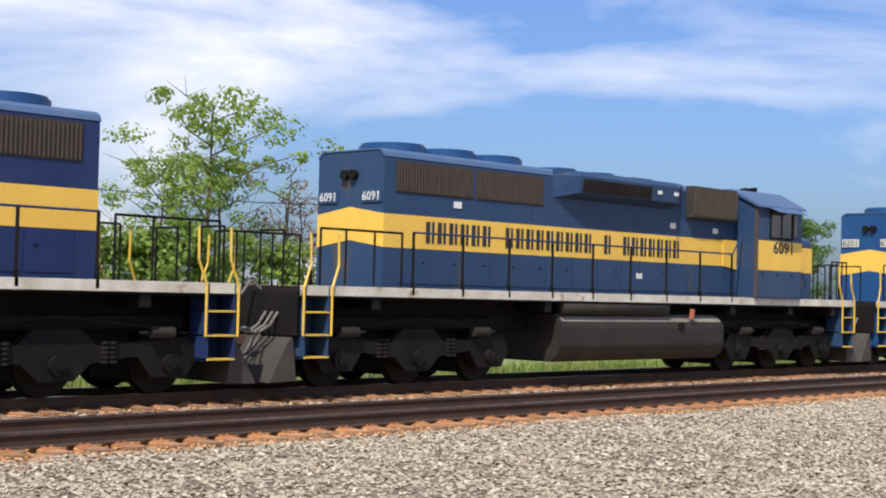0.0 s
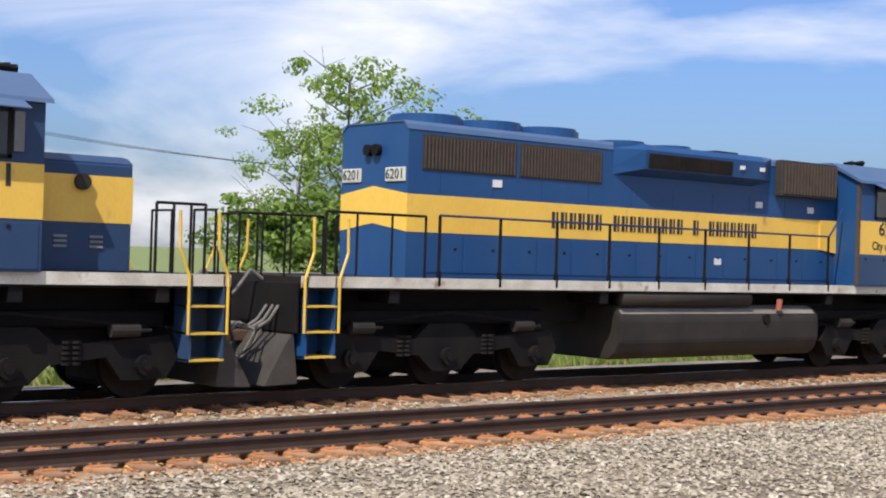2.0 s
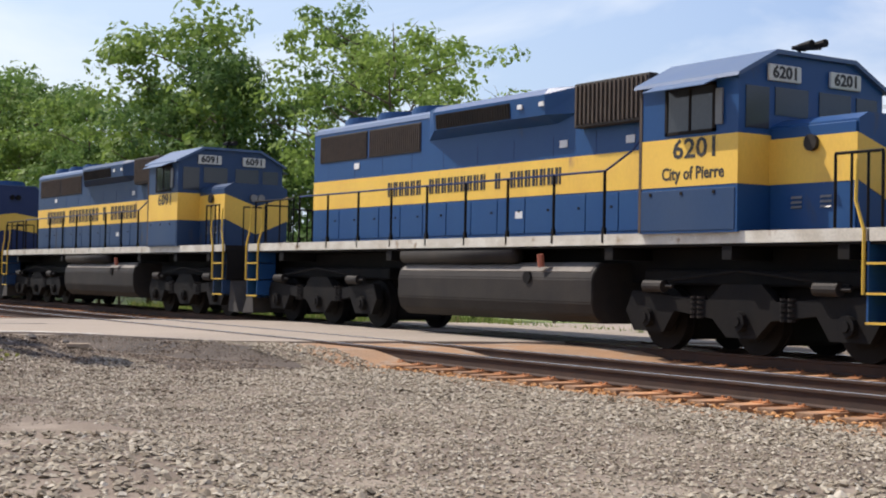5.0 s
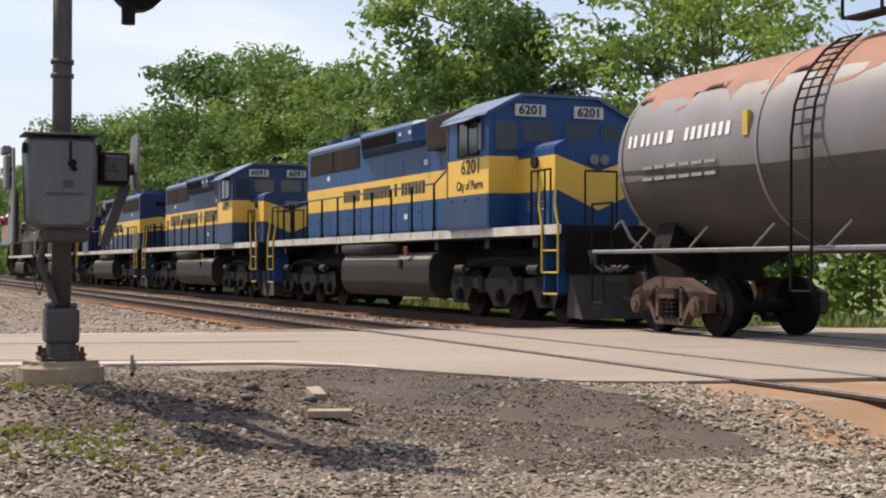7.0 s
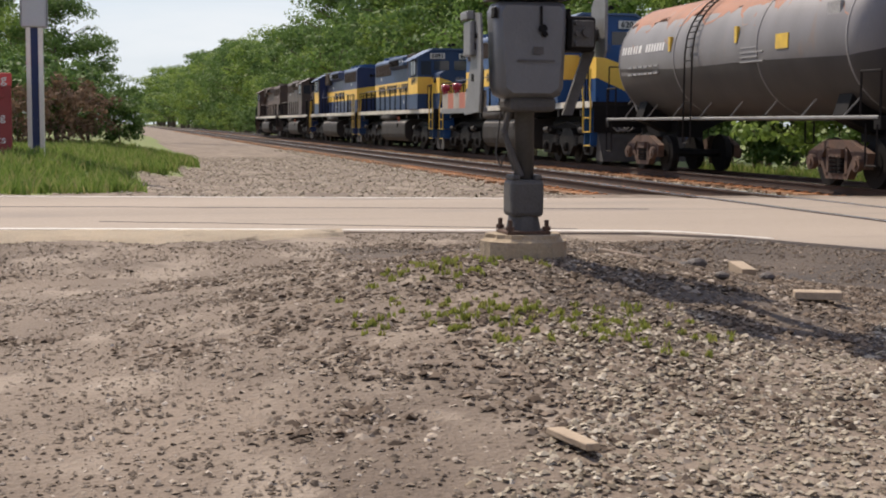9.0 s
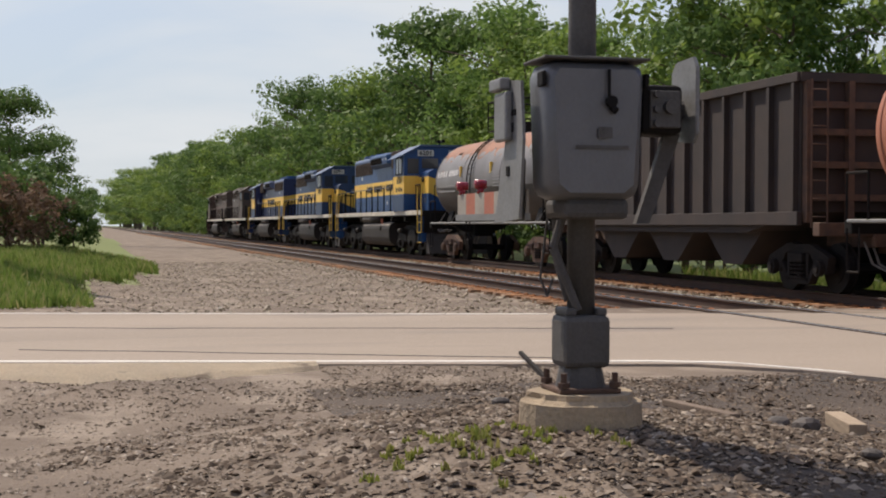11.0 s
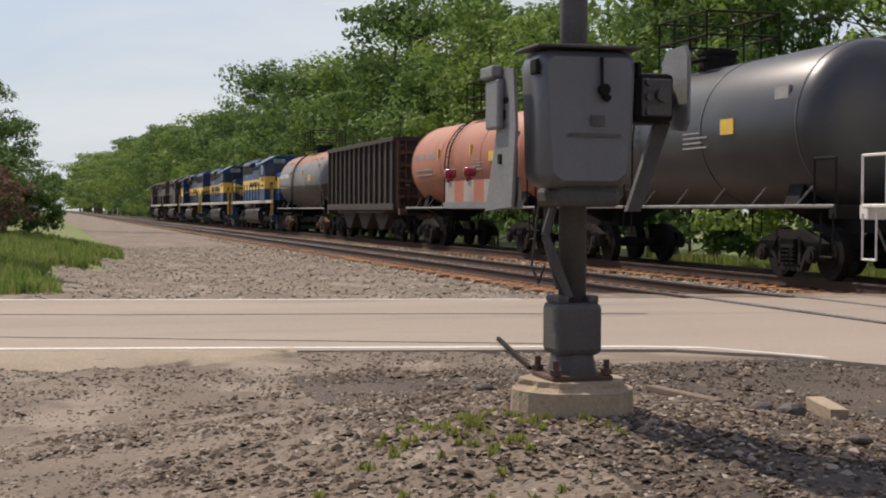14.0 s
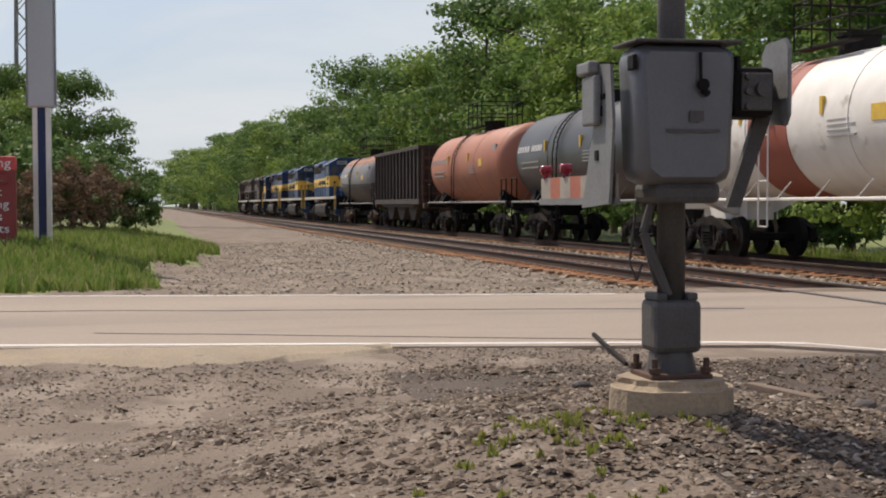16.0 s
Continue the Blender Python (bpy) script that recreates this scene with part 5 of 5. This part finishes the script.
    for x0 in (0.45, 1.0):
        for k in range(3):
            bm = B()
            prism(bm, [(-0.918, 2.17 + 0.07 * k), (-0.945, 2.17 + 0.07 * k), (-0.918, 2.21 + 0.07 * k)], x0, x0 + 0.2)
            part("louvre", bm, SILVER, nose)
    bm = B()
    for dx, dy in ((0.12, -0.12), (0.28, 0.0), (0.05, 0.12)):
        cyl(bm, (-0.30, dy, 4.70), (-0.05 + dx, dy, 4.71), 0.022, 8, 0.065)
    cyl(bm, (-0.30, 0, 4.5), (-0.30, 0, 4.72), 0.03, 8)
    cyl(bm, (-0.30, -0.14, 4.69), (-0.30, 0.14, 4.69), 0.03, 8)
    part("horn", bm, BLACK, cab)
    # fuel tank and air reservoirs
    bm = B()
    prism(bm, [(-1.40, 0.50), (-1.22, 0.36), (1.22, 0.36), (1.40, 0.50), (1.47, 0.70), (1.47, 1.10), (1.43, 1.22), (1.34, 1.32), (1.20, 1.38), (-1.20, 1.38), (-1.34, 1.32), (-1.43, 1.22), (-1.47, 1.10), (-1.47, 0.70)], -9.6, -3.4)
    bmesh.ops.bevel(bm, geom=list(bm.edges), offset=0.02, segments=2, affect="EDGES")
    tk = part("fuel_tank", bm, TANKGREY, L, "grimy black fuel tank")
    # pale strip paints the sun's highlight onto the dusty tank shoulders
    for s in (-1, 1):
        bm = B()
        prism(bm, [(s * 1.438, 1.225), (s * 1.342, 1.326), (s * 1.20, 1.386), (s * 1.20, 1.37), (s * 1.33, 1.31), (s * 1.42, 1.215)], -9.5, -3.5)
        part("tank_shoulder", bm, SUNLIT_DUST, tk, "dusty fuel tank shoulder with the sun highlight painted pale")
    bm = B()
    cyl(bm, (-4.8, -1.47, 1.3), (-4.8, -1.5, 1.52), 0.06, 10)
    part("filler", bm, RED_STRIPE, tk, "red fuel filler")
    bm = B()
    cyl(bm, (-5.2, -1.45, 1.12), (-5.2, -1.5, 1.12), 0.11, 14)
    part("gauge", bm, BLACK, tk)
    for s in (-1, 1):
        bm = B()
        cyl(bm, (-9.5, s * 1.34, 1.52), (-5.7, s * 1.34, 1.52), 0.16, 16)
        part("air_reservoir", bm, TANKGREY, L, smooth=True)
    # handrails along the walkway
    for s in (-1, 1):
        y = s * 1.47
        for k in range(9):
            x = -14.0 + k * 1.36
            bm = B()
            cyl(bm, (x, y, 1.82), (x, y, 2.88), 0.028, 6)
            box(bm, x - 0.03, x + 0.03, y - 0.03, y + 0.03, 1.7, 1.95)
            part("handrail_post", bm, BLACK, L)
        bm = B()
        tube(bm, [(-14.0, y, 2.88), (-3.1, y, 2.88), (-2.6, y * 0.9, 3.2), (-2.35, y * 0.85, 3.5)], 0.02)
        part("handrail", bm, NAVY if stripe else upper, L)
        # porches and stepwells at both ends
        for x_in, x_out, d in ((-14.3, -16.7, -1), (1.75, 2.95, 1)):
            bm = B()
            tube(bm, [(x_in, y, 1.82), (x_in, y, 2.85), (x_out - d * 0.4, y, 2.85), (x_out - d * 0.4, y, 1.82)], 0.022)
            for q in (0.35, 0.7):
                xm = x_in + (x_out - d * 0.4 - x_in) * q
                cyl(bm, (xm, y, 1.82), (xm, y, 2.85), 0.02, 6)
            part("porch_rail", bm, BLACK, L)
            st = new("step_well", None)
            st.parent = L
            bm = B()
            xa, xb = sorted((x_out - d * 0.05, x_out - d * 0.62))
            box(bm, xa, xa + 0.03, *sorted((s * 1.05, s * 1.5)), 0.55, 1.82)
            box(bm, xb - 0.03, xb, *sorted((s * 1.05, s * 1.5)), 0.55, 1.82)
            box(bm, xa, xb, *sorted((s * 1.02, s * 1.05)), 0.55, 1.82)
            part("step_side", bm, upper, st)
            for z in (0.56, 0.95, 1.35):
                bm = B()
                box(bm, xa, xb, *sorted((s * 1.08, s * 1.52)), z, z + 0.03)
                part("tread", bm, RAIL_YELLOW if stripe else BLACK, st, "yellow step edge")
            for xx in (xa - 0.04, xb + 0.04):
                bm = B()
                tube(bm, [(xx, s * 1.52, 0.95), (xx, s * 1.52, 1.8), (xx - d * 0.16, s * 1.5, 2.2), (xx - d * 0.16, s * 1.48, 2.75)], 0.024)
                part("grab_iron", bm, RAIL_YELLOW if stripe else BLACK, st, "yellow grab iron")
    for x, d in ((-16.75, -1), (3.0, 1)):
        bm = B()
        box(bm, *sorted((x, x + d * 0.05)), -1.45, 1.45, 0.95, 1.72, 0.01)
        part("pilot", bm, BLACK, L)
        bm = B()
        prism(bm, [(x - d * 0.1, 0.16), (x + d * 0.5, 0.14), (x + d * 0.44, 0.26), (x + d * 0.12, 0.80), (x, 0.95)], -1.32, 1.32, "y")
        part("snow_plow", bm, PLOW, L, "scuffed grey brown plow")
        bm = B()
        for dy in (-0.95, -0.8, -0.62):
            tube(bm, [(x + d * 0.05, dy, 1.35), (x + d * 0.22, dy, 1.12), (x + d * 0.42, dy * 0.9, 0.98), (x + d * 0.62, dy * 0.75, 1.08)], 0.028, 8)
        tube(bm, [(x, -0.4, 1.75), (x + d * 0.2, -0.35, 1.9), (x + d * 0.45, -0.3, 1.55), (x + d * 0.62, -0.2, 1.4)], 0.03, 8)
        part("jumper_hose", bm, HOSE, L, "grey hoses between the units")
        for s in (-1, 1):
            bm = B()
            tube(bm, [(x, s * 1.0, 1.82), (x, s * 1.0, 2.8), (x, s * 0.35, 2.8), (x, s * 0.35, 1.82)], 0.02)
            part("end_rail", bm, BLACK, L)
    coupler(L, R0, -1, RUSTY)
    coupler(L, R1, 1, RUSTY)
    for x in (-0.27, -13.53):
        bogie(L, x, (-2.05, 0.0, 2.05), 0.51, 1.18, BLACK, BLACK)
    if lettering:
        a, b, h = lettering
        for s in (-1, 1):
            pos, unit = a, (b - a) / 26.5
            bm = B()
            for count in (6, 9, 1, 7):
                for _ in range(count):
                    for o, wide in ((0.10, 0.34), (0.60, 0.20)):
                        box(bm, pos + o * unit, pos + (o + wide) * unit, s * 0.962 - 0.004, s * 0.962 + 0.004, 2.93 - h / 2, 2.93 + h / 2)
                    pos += unit
                pos += unit * 1.15
            part("company_lettering", bm, LETTER, L, "black lettering")["kind"] = "stuff"
    if stripe:
        bm = B()
        for dy in (-0.12, 0.12):
            cyl(bm, (-14.3, dy, 4.0), (-14.4, dy, 4.0), 0.1, 12)
        part("rear_light", bm, BLACK, L)
        if number:
            for s in (-1, 1):
                bm = B()
                box(bm, -14.33, -14.3, *sorted((s * 0.35, s * 0.9)), 3.45, 3.69, 0.01)
                nb = part("number_board", bm, BOARD if script else upper, L, "number board on the hood end")
                writing("number", number, 0.25, 0.45, Matrix.Translation((-14.336, s * 0.62, 3.57)) @ Matrix.Rotation(radians(-90), 4, "Z") @ FACE_NEAR, LETTER if script else WHITE_LETTER, nb)
    return L


def tank_car(mat, label, radius=1.47, length=13.4, side_x=-1.15, rust=None, band=None, marks=True, sill=None, mark_mat=None):
    """A tank car, its middle at x = 0."""
    T = tagged(new("tank_car", None), label, "tank car", "tank cars")
    sill = sill or BLACK
    cz, h = 2.82, length / 2
    prof = [(-h, 0.02), (-h + 0.03, radius * 0.45), (-h + 0.12, radius * 0.75), (-h + 0.3, radius * 0.93), (-h + 0.55, radius)]
    prof = prof + [(-h / 3, radius), (h / 3, radius)] + [(-x, r) for x, r in reversed(prof)]

    def lathe(bm, prof, a0=0.0, a1=6.2832, seg=56, ragged=0.0, seed=0):
        rings = []
        closed = a1 - a0 > 6.2
        for i, (x, r) in enumerate(prof):
            ring = []
            for k in range(seg if closed else seg + 1):
                a = a0 + (a1 - a0) * k / seg
                if ragged and k in (0, seg):
                    a += ragged * noise.noise((x * 0.9, seed + (5 if k else 0), 0)) + 0.5 * ragged * noise.noise((x * 3.1, seed, 4))
                ring.append(bm.verts.new((x, r * math.sin(a), cz + r * math.cos(a))))
            rings.append(ring)
        for p, q in zip(rings, rings[1:]):
            for k in range(len(p) if closed else len(p) - 1):
                j = (k + 1) % len(p)
                bm.faces.new((p[k], p[j], q[j], q[k]))
        return bm
    part("tank", lathe(B(), prof), mat, T, smooth=True)
    if rust:
        xs = [(-h + 0.6 + (length - 1.2) * i / 60, radius + 0.004) for i in range(61)]
        bm = lathe(B(), xs, -1.0, 1.0, 16, 0.7, 3)
        # dark grey shell over the lower half, ragged along its upper edge
        part("sooty_underside", lathe(B(), [(x, r + 0.003) for x, r in prof if r > 0.1], 1.78, 2 * math.pi - 1.78, 30, 0.16, 5), DARK_TANK, T, "dark grey lower half of the tank", True)
        part("rusted_top", bm, rust, T, "orange rusted top of the tank", True)
    if band:
        bm = lathe(B(), [(side_x - 1.0, radius + 0.006), (side_x + 0.9, radius + 0.006)])
        part("band", bm, band, T, "brown red band round the tank", True)
    for x in (-h + 0.6, -2.3, 2.3, h - 0.6):
        bm = lathe(B(), [(x - 0.03, radius + 0.002), (x - 0.028, radius + 0.012), (x + 0.028, radius + 0.012), (x + 0.03, radius + 0.002)])
        part("weld_ring", bm, mat, T, smooth=True)
    # dome, platform with rails and ladders
    bm = B()
    cyl(bm, (0, 0, cz + radius - 0.1), (0, 0, cz + radius + 0.32), 0.42, 20)
    cyl(bm, (0, 0, cz + radius + 0.32), (0, 0, cz + radius + 0.40), 0.46, 20)
    part("dome", bm, GRIME, T)
    bm = B()
    zt = cz + radius + 0.12
    for s in (-1, 1):
        box(bm, -1.2, 1.2, *sorted((s * 0.55, s * 0.85)), zt, zt + 0.04)
    part("platform", bm, GRIME, T)
    bm = B()
    for x in (-1.2, -0.4, 0.4, 1.2):
        for s in (-1, 1):
            cyl(bm, (x, s * 0.85, zt), (x, s * 0.85, zt + 1.0), 0.025, 6)
    for z in (0.5, 1.0):
        for s in (-1, 1):
            cyl(bm, (-1.2, s * 0.85, zt + z), (1.2, s * 0.85, zt + z), 0.025, 6)
        for x in (-1.2, 1.2):
            cyl(bm, (x, -0.85, zt + z), (x, 0.85, zt + z), 0.025, 6)
    part("platform_railing", bm, GRIME, T)["kind"] = "stuff"
    for s in (-1, 1):
        bm = B()
        arc = [(s * (radius + 0.09) * math.sin(a), cz + (radius + 0.09) * math.cos(a)) for a in (0.5, 0.7, 0.9, 1.1, 1.3, 1.57)] + [(s * (radius + 0.1), 0.75)]
        for x in (-0.22, 0.22):
            tube(bm, [(side_x + x, y, z) for y, z in arc], 0.022)
        for i in range(14):
            f = i / 13 * (len(arc) - 1)
            k = min(int(f), len(arc) - 2)
            y = arc[k][0] + (arc[k + 1][0] - arc[k][0]) * (f - k)
            z = arc[k][1] + (arc[k + 1][1] - arc[k][1]) * (f - k)
            cyl(bm, (side_x - 0.22, y, z), (side_x + 0.22, y, z), 0.014, 5)
        part("ladder", bm, sill if sill is WHITE_PAINT else GRIME, T)
        bm = B()
        tube(bm, [(-h - 0.5, s * 1.4, 1.32), (h + 0.5, s * 1.4, 1.32)], 0.035)
        for k in range(8):
            x = -h + 0.8 + k * (length - 1.6) / 7
            cyl(bm, (x, s * 1.4, 1.32), (x + 0.35, s * 1.25, 1.68), 0.02, 5)
        part("side_rail", bm, SILVER if sill is BLACK else sill, T, "pale side running rail")
    for d in (-1, 1):
        bm = B()
        x = d * (h - 0.4)
        box(bm, *sorted((x - d * 1.6, x + d * 1.0)), -0.35, 0.35, 0.85, 1.32, 0.02)
        box(bm, *sorted((x + d * 0.75, x + d * 1.0)), -1.42, 1.42, 1.1, 1.34, 0.02)
        prism(bm, [(-1.2, 1.3), (-0.5, 1.0), (0.5, 1.0), (1.2, 1.3), (1.0, 1.9), (0, 1.5), (-1.0, 1.9)], *sorted((x - d * 1.2, x - d * 0.7)))
        part("stub_sill", bm, sill, T)
        for s in (-1, 1):
            bm = B()
            tube(bm, [(x + d * 0.95, s * 1.4, 1.3), (x + d * 0.95, s * 1.4, 2.15), (x + d * 0.25, s * 1.4, 2.15), (x + d * 0.25, s * 1.4, 1.3)], 0.025)
            tube(bm, [(x + d * 0.9, s * 1.42, 1.2), (x + d * 0.9, s * 1.42, 0.45), (x + d * 0.5, s * 1.42, 0.45), (x + d * 0.5, s * 1.42, 1.2)], 0.02)
            part("end_rail", bm, sill if sill is WHITE_PAINT else GRIME, T)
        coupler(T, d * 7.65, d, RUSTY)
        bogie(T, d * (h - 1.5), (-0.89, 0.89), 0.46, 1.12, BLACK, RUSTY if rust else GRIME)
    if marks:
        mm = mark_mat or WHITE_LETTER
        bm = B()
        for x0, x1, z0, z1 in ((-5.9, -5.55, 3.0, 3.2), (-5.5, -5.15, 3.0, 3.2), (-5.1, -4.75, 3.0, 3.2), (-4.7, -4.4, 3.0, 3.2), (-4.2, -2.9, 3.0, 3.2)):
            n = max(1, int((x1 - x0) / 0.17))
            for k in range(n):
                a = x0 + (x1 - x0) * k / n
                for zz in (z0,):
                    ang = lambda z: math.sqrt(max(0.01, (radius + 0.006) ** 2 - (z - cz) ** 2))
                    e = a + (x1 - x0) / n * 0.55
                    v = [bm.verts.new((x, -ang(z) - d, z)) for d in (0.0, 0.006) for x, z in ((a, z0), (e, z0), (e, z1), (a, z1))]
                    for q in ((4, 5, 6, 7), (0, 3, 2, 1), (0, 1, 5, 4), (1, 2, 6, 5), (2, 3, 7, 6), (3, 0, 4, 7)):
                        bm.faces.new([v[i] for i in q])
        part("reporting_mark", bm, mm, T)["kind"] = "stuff"
        bm = B()
        for k, z in enumerate((2.62, 2.44)):
            for q in range(6):
                box(bm, -5.4 + q * 0.36, -5.12 + q * 0.36, -radius - 0.012, -radius + 0.03, z, z + 0.05)
        for k in range(4):
            box(bm, 1.5, 2.6 - 0.25 * (k % 2), -radius - 0.008, -radius + 0.03, 2.5 + k * 0.1, 2.53 + k * 0.1)
        box(bm, 5.2, 5.7, -radius * 0.94 - 0.02, -radius * 0.9, 3.2, 3.5)
        part("stencilling", bm, FAINT if mm is WHITE_LETTER else mm, T)["kind"] = "stuff"
        for x0, x1, z0, z1 in ((-2.62, -2.5, 2.95, 3.3), (1.2, 1.32, 2.95, 3.3), (3.2, 3.75, 2.72, 3.02)):
            bm = B()
            box(bm, x0, x1, -radius - 0.014, -radius + 0.06, z0, z1)
            part("yellow_sticker", bm, RAIL_YELLOW, T)
    return T


def hopper_car(label):
    T = tagged(new("hopper_car", None), label, "hopper car")
    h = 6.5
    bm = B()
    prism(bm, [(-h, 1.5), (-h + 2.2, 1.1), (h - 2.2, 1.1), (h, 1.5), (h, 3.95), (-h, 3.95)], -1.44, 1.44, "y")
    part("body", bm, HOPPER, T)
    bm = B()
    for s in (-1, 1):
        box(bm, -h - 0.05, h + 0.05, *sorted((s * 1.44, s * 1.56)), 3.88, 4.05, 0.01)
        box(bm, -h - 0.05, h + 0.05, *sorted((s * 1.44, s * 1.55)), 1.25, 1.5, 0.01)
    for d in (-1, 1):
        box(bm, *sorted((d * h, d * (h + 0.1))), -1.5, 1.5, 3.88, 4.05)
    part("chord", bm, HOPPER, T)
    for s in (-1, 1):
        for k in range(14):
            x = -h + 0.15 + k * (2 * h - 0.3) / 13
            bm = B()
            box(bm, x - 0.05, x + 0.05, *sorted((s * 1.44, s * 1.55)), 1.5, 3.9)
            part("rib", bm, HOPPER, T)
    for d in (-1, 1):
        bm = B()
        for z in (1.7, 2.3, 2.9, 3.4):
            box(bm, *sorted((d * h, d * (h + 0.14))), -1.4, 1.4, z, z + 0.12)
        for y in (-1.35, -0.5, 0.5, 1.35):
            box(bm, *sorted((d * h, d * (h + 0.16))), y - 0.06, y + 0.06, 1.3, 3.9)
        box(bm, *sorted((d * (h - 1.0), d * (h + 0.75))), -0.35, 0.35, 0.85, 1.3, 0.02)
        box(bm, *sorted((d * (h + 0.4), d * (h + 0.65))), -1.42, 1.42, 1.05, 1.3, 0.02)
        part("end_frame", bm, RUSTY, T, "rusty brown end frame")
        bm = B()
        for y in (-1.42, -1.1):
            cyl(bm, (d * (h + 0.35), y, 1.2), (d * (h + 0.35), y, 3.9), 0.02, 6)
        for k in range(8):
            cyl(bm, (d * (h + 0.35), -1.42, 1.4 + k * 0.33), (d * (h + 0.35), -1.1, 1.4 + k * 0.33), 0.014, 5)
        part("ladder", bm, RUSTY, T)
        coupler(T, d * 7.65, d, RUSTY)
        bogie(T, d * (h - 0.7), (-0.89, 0.89), 0.46, 1.12, BLACK, GRIME)
    bm = B()
    for x in (-3.2, 0.0, 3.2):
        prism(bm, [(x - 1.4, 1.2), (x + 1.4, 1.2), (x + 0.4, 0.45), (x - 0.4, 0.45)], -1.2, 1.2, "y")
    part("chute", bm, HOPPER, T)
    return T


CARS = []   # thing, offset of its origin from the last locomotive's cab front, turn


def build_train():
    a = locomotive("locomotive", "6201", YELLOW, BLUE, "blue road locomotive with a yellow stripe and white walkway edge", (-10.95, -4.9, 0.30), "City of Pierre")
    CARS.append((a, 0.0, 0))
    b = locomotive("locomotive", "6091", YELLOW, BLUE_FADED, "faded blue locomotive with a yellow stripe and bold black lettering", (-13.2, -4.55, 0.42))
    CARS.append((b, -21.0, 0))
    c = locomotive("locomotive", "", YELLOW, NAVY, "navy blue locomotive with a yellow stripe running cab first", (-9.5, -5.5, 0.4))
    CARS.append((c, -21.0 - 17.4 - 17.4, 180))
    x = -21.0 - 17.4 - 21.0
    d = locomotive("locomotive", "", None, DARKLOCO, "dirty black locomotive ahead of the blue ones", None)
    CARS.append((d, x - 3.6, 0))
    e = locomotive("locomotive", "", None, BROWNLOCO, "dusty brown black locomotive at the head of the train", None)
    CARS.append((e, x - 21.0 - 17.4, 180))
    x = 3.6 + 7.65
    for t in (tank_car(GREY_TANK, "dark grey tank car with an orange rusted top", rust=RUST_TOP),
              hopper_car("dark brown open hopper car with ribbed sides"),
              tank_car(ORANGE_TANK, "faded rust orange tank car", mark_mat=FAINT),
              tank_car(BLACK_TANK, "glossy black tank car with white stencilling", radius=1.52),
              tank_car(WHITE_PAINT, "white tank car with a brown red band", band=BAND, sill=WHITE_PAINT, mark_mat=FAINT),
              tank_car(WHITE_PAINT, "white tank car with white running gear", sill=WHITE_PAINT, mark_mat=FAINT),
              tank_car(WHITE_PAINT, "white tank car with white running gear", sill=WHITE_PAINT, mark_mat=FAINT)):
        CARS.append((t, x, 0))
        x += 15.3


build_train()


def motions():
    for thing, dx, turn in CARS:
        walk(thing, [(t, pose(s + dx, 5.25, 0, 0, 0, turn)) for t, s in TRAIN])


motions()
